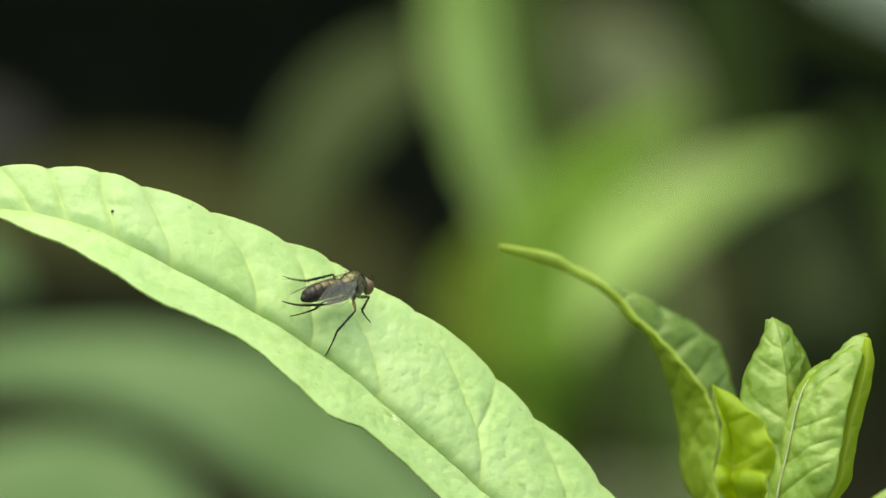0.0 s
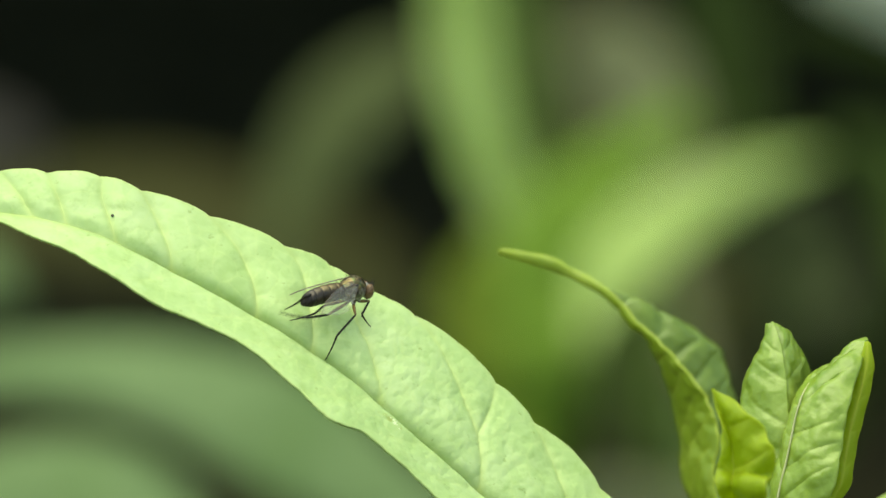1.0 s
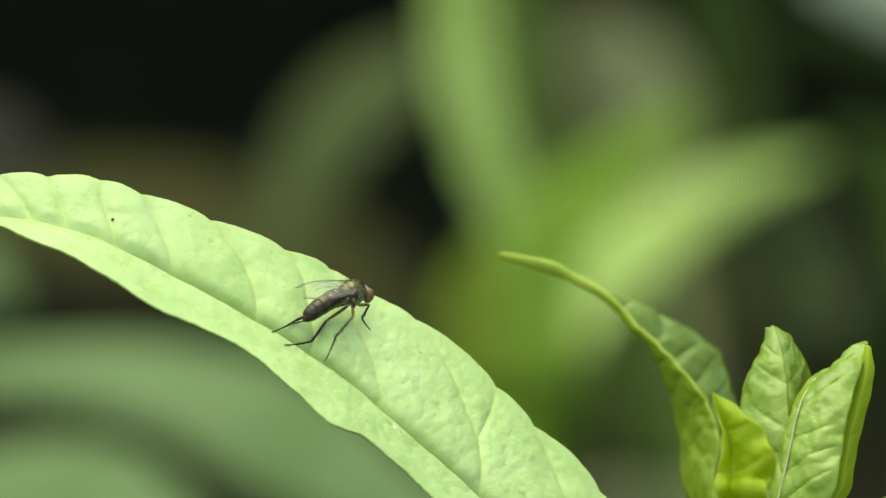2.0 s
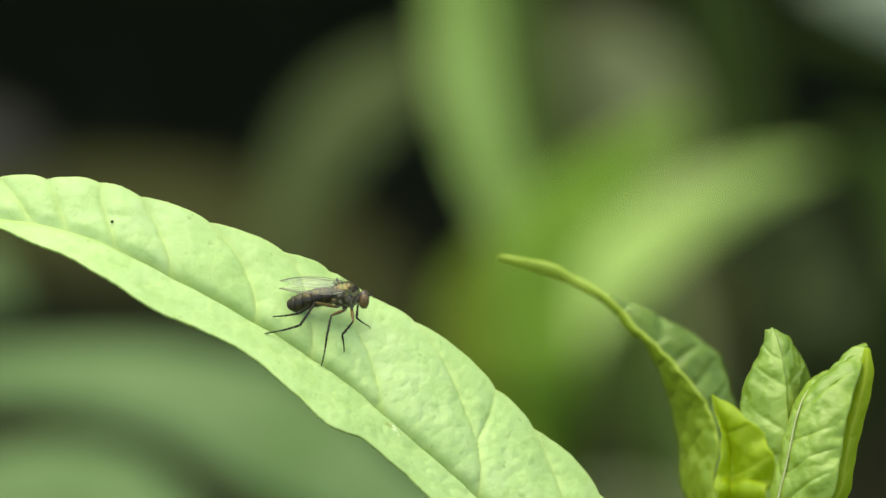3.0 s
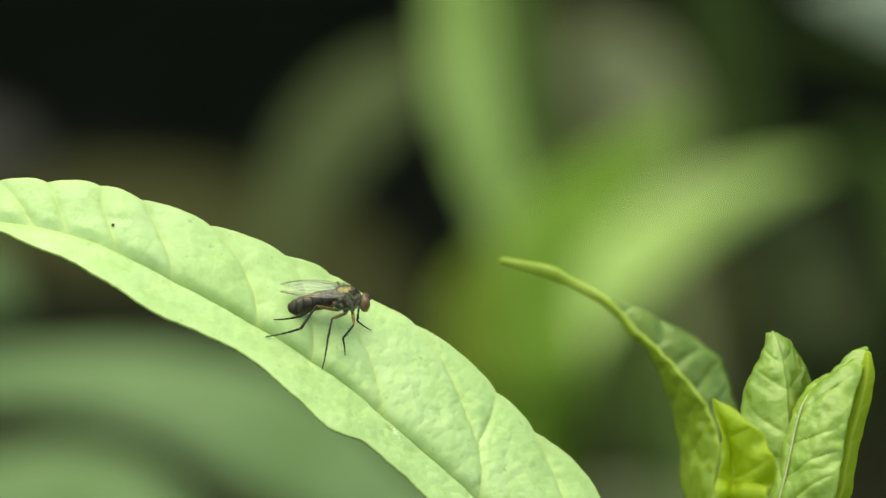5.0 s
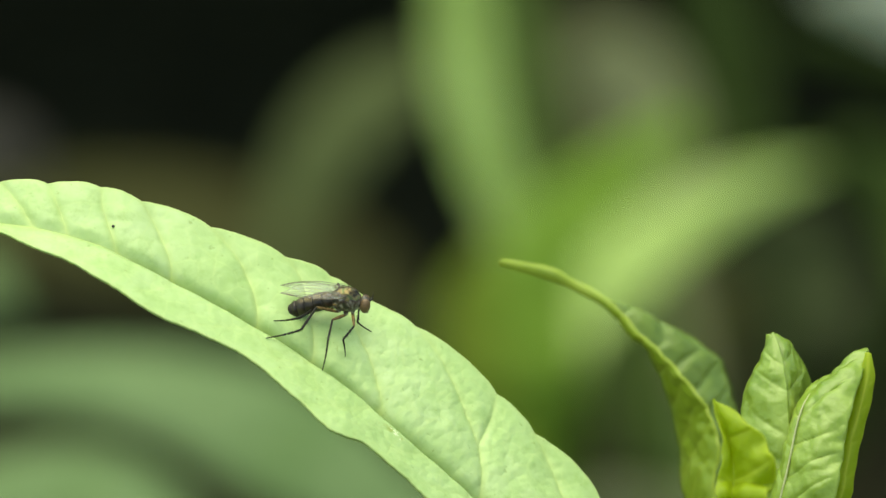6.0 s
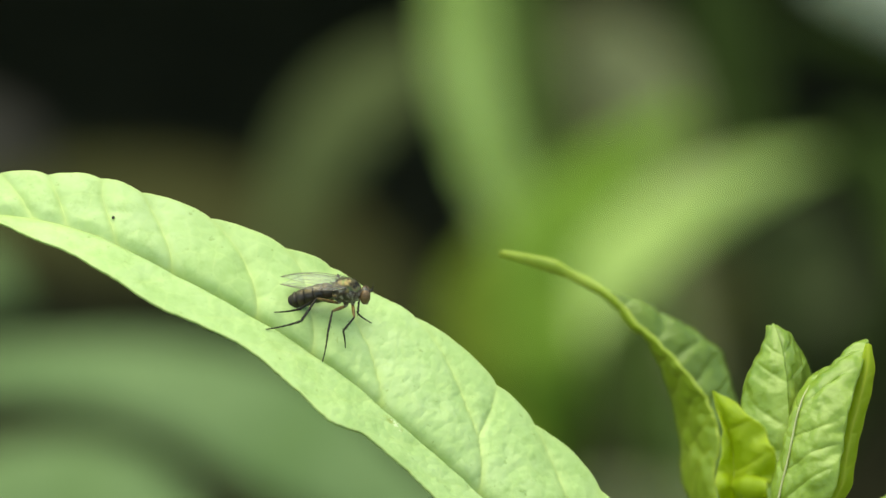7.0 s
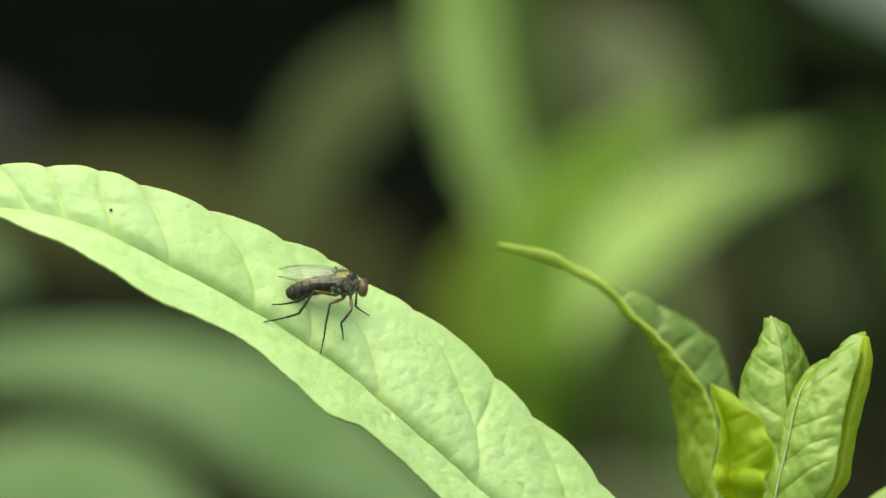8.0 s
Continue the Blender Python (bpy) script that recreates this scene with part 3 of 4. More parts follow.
young_leaf("upright_leaf", SHOOT,
           [(22.61, -22.53, 3), (22.43, -16.91, 4), (21.5, -12.46, 4.6), (21.27, -10.37, 5.2), (21.98, -8.04, 5.4), (23.0, -6.18, 5.4), (23.42, -5.10, 5.6)],
           [(23.02, -22.53, 3), (24.02, -16.95, 3), (24.67, -12.94, 2.8), (24.62, -10.21, 3.0), (24.47, -8.34, 3.4), (24.19, -6.42, 4.2), (23.68, -4.87, 5.2)],
           [(23.29, -22.53, 3), (24.64, -16.98, 5.2), (25.55, -12.56, 7.4), (26.13, -10.42, 8.8), (26.56, -8.46, 9), (25.26, -6.07, 7.6), (24.03, -5.11, 6.1)],
           "young upright leaf arched over its midrib", (0.45, 0.2), 7, 0.7, 0.09, 0.22, 0.05, 0.2, 4, 150, 28, 0.4, 0.05, sink=1.1)
young_leaf("broad_leaf", SHOOT,
           [(23.15, -22.47, 2.0), (27.34, -17.15, -0.2), (28.00, -14.60, 0), (28.37, -12.49, 0.6), (28.94, -10.36, 1.4), (29.63, -8.25, 2.6), (30.31, -6.59, 4.2), (30.33, -6.20, 5)],
           [(23.08, -22.47, 2.0), (23.8, -17.22, 1.4), (24.47, -14.42, 1.7), (25.09, -11.62, 2.1), (25.61, -10.11, 2.6), (26.6, -9.0, 3.2), (28.25, -8.0, 4.2), (30.17, -6.35, 5.0)],
           [(23.0, -22.47, 2.0), (23.44, -17.28, 2.8), (24.2, -14.47, 3.3), (24.96, -11.67, 3.8), (25.55, -10.21, 4.3), (26.45, -8.85, 4.8), (28.2, -7.85, 5.4), (30.12, -6.45, 5.4)],
           "young broad leaf half folded at the midrib", (0.4, 0.1), 8, 0.75, 0.16, 0.26, 0.06, 0.2, 5, 160, 32, 0.5, 0.2)
tube("midrib", [at((23.32, -20.87, 1.6)), at((23.78, -17.2, 1.0)), at((24.45, -14.41, 1.2)), at((25.06, -11.6, 1.6)), at((25.57, -10.1, 2.1)), at((26.1, -9.22, 2.7))], [0.0001, 0.00009, 0.00008, 0.00007, 0.00006, 0.00002], RIB, plant, "thin pale brown midrib", 40, 8)
young_leaf("inner_leaf", SHOOT_UNDER,
           [(24.08, -22.58, 4), (27.27, -17.31, 3.4), (28.06, -14.72, 3.2), (28.47, -12.58, 3.2), (29.03, -10.4, 3.2), (29.59, -8.266, 3.2), (30.08, -6.33, 3.2)],
           [(24.16, -22.58, 4), (27.98, -17.3, 3.2), (28.69, -14.71, 3), (29.06, -12.57, 3), (29.66, -10.4, 3), (30.18, -8.261, 3), (30.31, -6.288, 3.1)],
           [(24.24, -22.58, 4), (28.71, -17.32, 3.8), (29.38, -14.73, 3.6), (29.79, -12.79, 3.6), (30.42, -10.41, 3.5), (30.78, -8.108, 3.4), (30.52, -6.411, 3.2)],
           "young yellow-green leaf behind the broad one", (0.1, 0.15), 8, 0.5, 0.08, 0.12, 0.12, 0.16, 6, 130, 14)
blade("lower_leaf", plant, SHOOT, [(25.5, -23.76, 14), (29.73, -21.78, 14), (33.58, -19.58, 14), (38.96, -17.14, 14), (46.2, -16.31, 14)], [0.4, 1.6, 2.4, 2.2, 0.1], [0.4, 1.6, 2.4, 2.2, 0.1],
      [35] * 5, [35] * 5, "young pale green leaf", n=80, half=14, quilt=0.15, lobe=0.04, thick=0.2, seed=7)


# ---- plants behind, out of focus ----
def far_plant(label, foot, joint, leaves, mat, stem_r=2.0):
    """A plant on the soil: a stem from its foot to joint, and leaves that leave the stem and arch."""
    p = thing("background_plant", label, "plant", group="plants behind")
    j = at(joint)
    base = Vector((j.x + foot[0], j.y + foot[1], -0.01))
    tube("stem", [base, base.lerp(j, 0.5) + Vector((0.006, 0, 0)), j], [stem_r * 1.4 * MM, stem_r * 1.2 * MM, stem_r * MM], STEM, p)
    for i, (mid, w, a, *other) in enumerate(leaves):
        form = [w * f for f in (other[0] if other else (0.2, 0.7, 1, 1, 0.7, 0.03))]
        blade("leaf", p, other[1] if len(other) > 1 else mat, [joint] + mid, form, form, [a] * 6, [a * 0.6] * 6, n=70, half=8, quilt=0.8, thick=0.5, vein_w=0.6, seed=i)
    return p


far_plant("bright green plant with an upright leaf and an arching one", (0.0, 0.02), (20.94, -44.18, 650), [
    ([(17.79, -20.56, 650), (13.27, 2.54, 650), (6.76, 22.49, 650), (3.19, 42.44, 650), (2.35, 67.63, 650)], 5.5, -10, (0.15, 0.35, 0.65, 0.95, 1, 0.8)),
    # added dim leaf, painted as the upright leaf's shaded right half
    ([(23.13, -20.39, 760), (20.46, 3.97, 760), (17.33, 24.84, 760), (13.85, 46.88, 760), (12.46, 71.24, 760)], 6.4, 10, (0.2, 0.6, 0.9, 1, 1, 0.6), FAR_DIM_GREEN),
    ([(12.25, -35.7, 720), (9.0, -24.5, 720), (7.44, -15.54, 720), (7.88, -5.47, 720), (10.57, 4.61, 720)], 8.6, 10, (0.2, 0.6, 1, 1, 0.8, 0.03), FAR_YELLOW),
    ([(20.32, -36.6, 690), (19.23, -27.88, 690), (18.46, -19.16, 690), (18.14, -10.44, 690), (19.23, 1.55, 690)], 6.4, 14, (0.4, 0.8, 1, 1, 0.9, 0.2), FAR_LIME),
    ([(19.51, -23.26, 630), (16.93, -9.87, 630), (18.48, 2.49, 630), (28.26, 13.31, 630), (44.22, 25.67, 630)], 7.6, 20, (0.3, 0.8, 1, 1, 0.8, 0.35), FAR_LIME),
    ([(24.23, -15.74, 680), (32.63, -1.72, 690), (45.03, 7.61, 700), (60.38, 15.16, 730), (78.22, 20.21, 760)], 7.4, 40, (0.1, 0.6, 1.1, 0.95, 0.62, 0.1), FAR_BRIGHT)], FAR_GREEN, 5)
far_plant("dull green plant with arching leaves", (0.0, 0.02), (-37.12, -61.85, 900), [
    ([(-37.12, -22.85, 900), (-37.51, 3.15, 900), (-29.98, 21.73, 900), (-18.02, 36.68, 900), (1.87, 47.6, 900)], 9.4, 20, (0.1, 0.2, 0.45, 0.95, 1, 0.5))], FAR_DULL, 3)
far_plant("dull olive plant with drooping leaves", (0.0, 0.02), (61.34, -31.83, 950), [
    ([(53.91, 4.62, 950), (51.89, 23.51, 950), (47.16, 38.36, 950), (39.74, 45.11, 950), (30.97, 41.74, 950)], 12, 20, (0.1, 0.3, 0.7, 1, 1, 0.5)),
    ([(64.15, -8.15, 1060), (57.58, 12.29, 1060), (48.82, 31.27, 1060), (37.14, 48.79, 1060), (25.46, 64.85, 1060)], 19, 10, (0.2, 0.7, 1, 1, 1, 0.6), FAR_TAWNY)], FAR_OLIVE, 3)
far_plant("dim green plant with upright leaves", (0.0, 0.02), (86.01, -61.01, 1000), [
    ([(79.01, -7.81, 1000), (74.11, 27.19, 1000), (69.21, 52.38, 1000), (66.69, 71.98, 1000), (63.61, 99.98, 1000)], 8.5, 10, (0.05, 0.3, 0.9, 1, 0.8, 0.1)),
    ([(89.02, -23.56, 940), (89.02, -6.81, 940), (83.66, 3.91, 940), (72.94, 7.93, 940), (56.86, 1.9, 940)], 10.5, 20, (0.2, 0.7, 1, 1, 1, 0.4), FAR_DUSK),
    ([(65.01, -54.01, 1000), (55.21, -40.01, 1000), (53.11, -24.61, 1000), (51.71, -10.61, 1000), (49.61, 3.39, 1000)], 13, 20, (0.2, 0.7, 1, 1, 0.7, 0.03), FAR_DIM_GREEN),
    ([(108.46, -9.85, 900), (109.11, 4.45, 900), (105.21, 16.14, 900), (98.06, 23.94, 900), (88.96, 27.19, 900)], 5.6, 30, (0.2, 0.7, 1, 1, 0.9, 0.3), FAR_DIM_GREEN),
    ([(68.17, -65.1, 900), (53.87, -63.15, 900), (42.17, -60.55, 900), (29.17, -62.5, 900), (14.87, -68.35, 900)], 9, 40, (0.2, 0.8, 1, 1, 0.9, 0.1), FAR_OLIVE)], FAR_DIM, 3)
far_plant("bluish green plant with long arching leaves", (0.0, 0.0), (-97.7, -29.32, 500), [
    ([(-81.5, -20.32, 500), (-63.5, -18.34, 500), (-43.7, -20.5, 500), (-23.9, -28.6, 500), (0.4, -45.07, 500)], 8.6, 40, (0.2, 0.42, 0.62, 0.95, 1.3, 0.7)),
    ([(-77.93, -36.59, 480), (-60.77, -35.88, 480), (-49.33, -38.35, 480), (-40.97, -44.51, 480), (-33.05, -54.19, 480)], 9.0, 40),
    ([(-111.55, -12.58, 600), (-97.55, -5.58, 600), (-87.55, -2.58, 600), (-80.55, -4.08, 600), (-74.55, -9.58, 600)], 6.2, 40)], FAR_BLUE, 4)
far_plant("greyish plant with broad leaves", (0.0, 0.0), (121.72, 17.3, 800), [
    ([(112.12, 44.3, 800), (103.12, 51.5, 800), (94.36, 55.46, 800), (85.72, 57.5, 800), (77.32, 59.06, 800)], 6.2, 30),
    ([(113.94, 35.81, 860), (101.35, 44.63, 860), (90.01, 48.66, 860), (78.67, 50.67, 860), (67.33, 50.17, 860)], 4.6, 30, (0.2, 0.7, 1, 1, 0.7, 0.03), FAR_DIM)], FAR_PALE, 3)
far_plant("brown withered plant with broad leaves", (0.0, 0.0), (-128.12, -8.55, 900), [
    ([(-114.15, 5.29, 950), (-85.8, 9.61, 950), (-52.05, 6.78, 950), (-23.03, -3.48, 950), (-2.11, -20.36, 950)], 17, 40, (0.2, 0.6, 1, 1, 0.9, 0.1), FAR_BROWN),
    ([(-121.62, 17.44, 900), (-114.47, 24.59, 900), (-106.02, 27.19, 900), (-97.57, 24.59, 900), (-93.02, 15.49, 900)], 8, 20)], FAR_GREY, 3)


# ---- the fly ----
def glossy_bug(name, stops, rough, metal, grain=3000, relief=0.4, spec=0.6):
    m, nt, b, out = material(name)
    n = noise_node(nt, grain, 3)
    nt.links.new(ramp_node(nt, n, stops), b.inputs["Base Color"])
    b.inputs["Roughness"].default_value, b.inputs["Metallic"].default_value, b.inputs["Specular IOR Level"].default_value = rough, metal, spec
    bump = nt.nodes.new("ShaderNodeBump")
    bump.inputs["Strength"].default_value, bump.inputs["Distance"].default_value = relief, 0.00004
    nt.links.new(n, bump.inputs["Height"])
    nt.links.new(bump.outputs[0], b.inputs["Normal"])
    return m


def ring_material():
    """Rings of the abdomen: bronze along the back, dark brown on the flanks."""
    m, nt, b, out = material("brown_segment")
    n = noise_node(nt, 1400, 3)
    back = ramp_node(nt, n, ((0.35, (0.05, 0.026, 0.012)), (0.65, (0.185, 0.14, 0.052))))
    flank = ramp_node(nt, n, ((0.35, (0.012, 0.008, 0.005)), (0.65, (0.045, 0.03, 0.017))))
    tc, xyz = nt.nodes.new("ShaderNodeTexCoord"), nt.nodes.new("ShaderNodeSeparateXYZ")
    nt.links.new(tc.outputs["Object"], xyz.inputs[0])
    high = scale_node(nt, scale_node(nt, xyz.outputs[2], 1 / (0.8 * MM), "MULTIPLY"), 0.2, "ADD")
    nt.links.new(mix_node(nt, ramp_node(nt, high, ((0.58, (0, 0, 0)), (0.92, (1, 1, 1)))), flank, back), b.inputs["Base Color"])
    b.inputs["Roughness"].default_value, b.inputs["Metallic"].default_value, b.inputs["Specular IOR Level"].default_value = 0.34, 0.3, 0.5
    bump = nt.nodes.new("ShaderNodeBump")
    bump.inputs["Strength"].default_value, bump.inputs["Distance"].default_value = 0.4, 0.00004
    nt.links.new(n, bump.inputs["Height"])
    nt.links.new(bump.outputs[0], b.inputs["Normal"])
    return m


BRONZE = glossy_bug("bronze_back", ((0.36, (0.018, 0.011, 0.006)), (0.5, (0.16, 0.115, 0.045)), (0.64, (0.07, 0.095, 0.03))), 0.3, 0.65, 2000, 0.6)
FLANK = glossy_bug("brown_flank", ((0.36, (0.006, 0.005, 0.004)), (0.48, (0.05, 0.028, 0.019)), (0.62, (0.21, 0.185, 0.16))), 0.32, 0.15, relief=0.8, spec=0.6)
BELLY = ring_material()
BAND = glossy_bug("black_band", ((0.3, (0.012, 0.008, 0.006)), (0.7, (0.03, 0.022, 0.015))), 0.5, 0.0, spec=0.25)
EYE_RED = glossy_bug("eye_brown", ((0.3, (0.065, 0.034, 0.015)), (0.7, (0.165, 0.098, 0.045))), 0.4, 0.1, 12000, 0.6, 0.4)
FACE = glossy_bug("face_silver", ((0.3, (0.04, 0.036, 0.03)), (0.7, (0.16, 0.15, 0.13))), 0.5, 0.2)
THIGH = glossy_bug("leg_amber", ((0.35, (0.04, 0.022, 0.007)), (0.65, (0.19, 0.12, 0.04))), 0.5, 0.0, spec=0.3)
SHIN = glossy_bug("leg_dark", ((0.3, (0.006, 0.005, 0.003)), (0.7, (0.015, 0.011, 0.006))), 0.6, 0.0, spec=0.2)


def wing_material():
    m, nt, b, out = material("wing_film")
    b.inputs["Base Color"].default_value = (0.9, 0.88, 0.84, 1)
    b.inputs["Roughness"].default_value = 0.14
    b.inputs["Specular IOR Level"].default_value = 0.9
    n = noise_node(nt, 1500, 4)
    bump = nt.nodes.new("ShaderNodeBump")
    bump.inputs["Strength"].default_value, bump.inputs["Distance"].default_value = 0.5, 0.0001
    nt.links.new(n, bump.inputs["Height"])
    nt.links.new(bump.outputs[0], b.inputs["Normal"])
    lit = nt.nodes.new("ShaderNodeBsdfTranslucent")
    lit.inputs[0].default_value = (0.85, 0.82, 0.76, 1)
    both = nt.nodes.new("ShaderNodeMixShader")
    both.inputs[0].default_value = 0.5
    nt.links.new(b.outputs[0], both.inputs[1])
    nt.links.new(lit.outputs[0], both.inputs[2])
    clear = nt.nodes.new("ShaderNodeBsdfTransparent")
    clear.inputs[0].default_value = (0.98, 0.98, 0.97, 1)
    mx = nt.nodes.new("ShaderNodeMixShader")
    mx.inputs[0].default_value = 0.075
    nt.links.new(clear.outputs[0], mx.inputs[1])
    nt.links.new(both.outputs[0], mx.inputs[2])
    nt.links.new(mx.outputs[0], out.inputs[0])
    return m


WING = wing_material()
VEIN = glossy_bug("wing_vein_brown", ((0.3, (0.05, 0.03, 0.02)), (0.7, (0.12, 0.075, 0.055))), 0.4, 0.0, spec=0.5)


def lathe(profile, sides=28, squash=(1, 1), droop=None, n=36):
    """A bmesh swept round the x axis: profile rows of (x, radius) in mm."""
    bm = bmesh.new()
    prof = smooth_curve([(x, r, 0) for x, r in profile], n)
    rings = []
    for x, r, _ in prof:
        z0 = droop(x) if droop else 0
        rings.append([bm.verts.new((x * MM, max(r, 0.004) * squash[0] * math.cos(a) * MM, (max(r, 0.004) * squash[1] * math.sin(a) + z0) * MM)) for a in (2 * math.pi * k / sides for k in range(sides))])
    for p, q in zip(rings, rings[1:]):
        for k in range(sides):
            bm.faces.new((p[k], p[(k + 1) % sides], q[(k + 1) % sides], q[k]))
    bm.faces.new(rings[0][::-1])
    bm.faces.new(rings[-1])
    bmesh.ops.recalc_face_normals(bm, faces=bm.faces)
    return bm


def ball(rx, ry, rz, centre, lumps=0.0, seg=24):
    bm = bmesh.new()
    bmesh.ops.create_uvsphere(bm, u_segments=seg, v_segments=seg * 2 // 3, radius=1)
    for v in bm.verts:
        k = 1 + lumps * noise.noise(v.co * 2.3)
        v.co = Vector((v.co.x * rx * k + centre[0], v.co.y * ry * k + centre[1], v.co.z * rz * k + centre[2])) * MM
    return bm


def hairs(rows, thick=0.018):
    """Tapered bristles from (root, direction, length) rows in mm."""
    bm = bmesh.new()
    for root, d, l in rows:
        d = Vector(d).normalized()
        x = d.orthogonal().normalized()
        y = d.cross(x)
        ring = [bm.verts.new((Vector(root) + thick * (x * math.cos(a) + y * math.sin(a))) * MM) for a in (0, 2.09, 4.19)]
        bend = [bm.verts.new((Vector(root) + d * l * 0.6 + thick * 0.6 * (x * math.cos(a) + y * math.sin(a))) * MM) for a in (0, 2.09, 4.19)]
        tip = bm.verts.new((Vector(root) + d * l + Vector((-0.08 * l, 0, 0))) * MM)
        for k in range(3):
            bm.faces.new((ring[k], ring[(k + 1) % 3], bend[(k + 1) % 3], bend[k]))
            bm.faces.new((bend[k], bend[(k + 1) % 3], tip))
    return bm


def speck():
    bm = ball(0.11, 0.15, 0.08, (0, 0, 0), 0.5, 12)
    ob = part("dirt_speck", bm, BAND, None, "tiny black speck of dirt lying on the leaf")
    tagged(ob, category="dirt")
    ob.matrix_basis = Matrix.Translation(at((-23.45, 2.68, 0.89)))


speck()
fly = thing("fly", "small bronze long-legged fly standing on the leaf", "fly")
rng = random.Random(11)


def thorax_shape():
    bm = lathe([(-1.15, 0.1), (-1.05, 0.46), (-0.65, 0.7), (-0.05, 0.8), (0.5, 0.73), (0.9, 0.46), (1.05, 0.12)], squash=(0.95, 1.12))
    for v in bm.verts:
        x, y, z = v.co / MM
        z += 0.12 * math.exp(-((x - 0.0) / 0.5) ** 2) * (1 if z > 0 else 0.4)
        k = 1 + 0.05 * noise.noise(Vector((x * 3, y * 3, z * 3)))
        v.co = Vector((x, y * k, z * k)) * MM
    return bm


thorax = part("thorax", thorax_shape(), FLANK, fly, "dark brown humped thorax")


def back_plate():
    bm = thorax_shape()
    bmesh.ops.delete(bm, geom=[v for v in bm.verts if v.co.z < 0.3 * MM], context="VERTS")
    for v in bm.verts:
        v.co *= 1.025
        v.co.z += 0.012 * MM
    return bm


part("back_plate", back_plate(), BRONZE, thorax, "shiny golden bronze back")
part("scutellum", ball(0.22, 0.3, 0.13, (-0.86, 0, 0.46), 0.05), FLANK, thorax, "bronze scutellum")
for sgn in (-1, 1):
    part("haltere", ball(0.16, 0.06, 0.07, (-0.85, sgn * 0.6, -0.1)), THIGH, thorax, "amber haltere")
    part("side_plate", ball(0.34, 0.12, 0.36, (0.42, sgn * 0.5, -0.18), 0.15), FACE, thorax, "grey dusted side plate")
    part("wing_root", ball(0.16, 0.1, 0.08, (-0.2, sgn * 0.6, 0.62), 0.1), FLANK, thorax)
rows = []
for i in range(90):
    x, a = rng.uniform(-1.05, 0.85), rng.uniform(-1.1, 1.1)
    r = 0.8 * math.sqrt(max(0.05, 1 - (x / 1.15) ** 2))
    rows.append(((x, math.sin(a) * r * 0.92, math.cos(a) * r * 1.1 + 0.06), (-0.9, math.sin(a) * 0.6, 0.9), rng.uniform(0.25, 0.55)))
for y in (-0.25, -0.1, 0.1, 0.25):
    rows.append(((-1.1, y, 0.5), (-1, y, 0.6), 0.6))
part("bristles", hairs(rows, 0.018), BAND, thorax, "black bristles")

neck = part("neck", lathe([(0.85, 0.2), (1.02, 0.17), (1.15, 0.2)], n=6, sides=14), FLANK, fly)
head = part("head", ball(0.34, 0.54, 0.58, (1.28, 0, -0.2), 0.03), FACE, fly, "grey head with huge eyes")
for sgn in (-1, 1):
    part("eye", ball(0.38, 0.35, 0.57, (1.32, sgn * 0.29, -0.19), 0.0, 30), EYE_RED, head, "large reddish brown compound eye")
    part("antenna", hairs([((1.57, sgn * 0.1, 0.14), (0.9, sgn * 0.1, 0.35), 0.26), ((1.72, sgn * 0.1, 0.22), (0.7, sgn * 0.15, 0.6), 0.24)], 0.09), BAND, head, "short black antenna")
    part("arista", hairs([((1.76, sgn * 0.1, 0.28), (0.2, sgn * 0.1, 0.95), 0.6)], 0.026), BAND, head, "thin bristle of the antenna")
part("proboscis", lathe([(0, 0.12), (0.12, 0.16), (0.26, 0.1)], n=8, sides=12), BAND, head).matrix_basis = Matrix.Translation(Vector((1.42, 0, -0.64)) * MM) @ pose(0, 0, 0, 0, 70, 0)
part("head_bristles", hairs([((1.2 + 0.25 * rng.random(), rng.uniform(-0.3, 0.3), 0.4), (rng.uniform(-0.5, 0.5), rng.uniform(-0.5, 0.5), 1), rng.uniform(0.12, 0.28)) for _ in range(22)], 0.01), BAND, head)

# abdomen: its own space starts at the waist, the tail towards -x
def belly_radius(x):
    return float(np.interp(-x, (0, 0.2, 0.8, 1.6, 2.4, 2.95, 3.3, 3.45), (0.46, 0.58, 0.64, 0.65, 0.62, 0.55, 0.45, 0.13)))


def belly_droop(x):
    return -0.036 * x * x


abdomen = part("abdomen", lathe([(-3.42, 0.1), (-3.28, 0.41), (-2.95, 0.51), (-2.4, 0.58), (-1.6, 0.61), (-0.8, 0.6), (-0.2, 0.5), (0.1, 0.36)], squash=(0.95, 1.02), droop=belly_droop), BAND, fly, "dark abdomen with bronze brown rings")
for x0, x1 in ((-0.68, -0.02), (-1.36, -0.76), (-2.02, -1.44), (-2.6, -2.1), (-2.99, -2.67)):
    part("segment", lathe([(x0, belly_radius(x0) * 0.96), (x0 + 0.06, belly_radius(x0) + 0.012), ((x0 + x1) / 2, belly_radius((x0 + x1) / 2) + 0.02), (x1 - 0.05, belly_radius(x1) + 0.01), (x1, belly_radius(x1) * 0.96)], squash=(0.95, 1.02), droop=belly_droop, n=12), BELLY, abdomen)
part("tail", ball(0.2, 0.24, 0.26, (-3.36, 0, -0.52), 0.2, 16), BAND, abdomen, "blackish tail end")
part("belly_hairs", hairs([((x, 0.62 * math.sin(a), 0.62 * math.cos(a) - 0.036 * x * x), (-1, math.sin(a) * 0.5, math.cos(a) * 0.5), rng.uniform(0.1, 0.22)) for x, a in ((rng.uniform(-2.95, -0.1), rng.uniform(-3.1, 3.1)) for _ in range(120))], 0.008), BAND, abdomen)


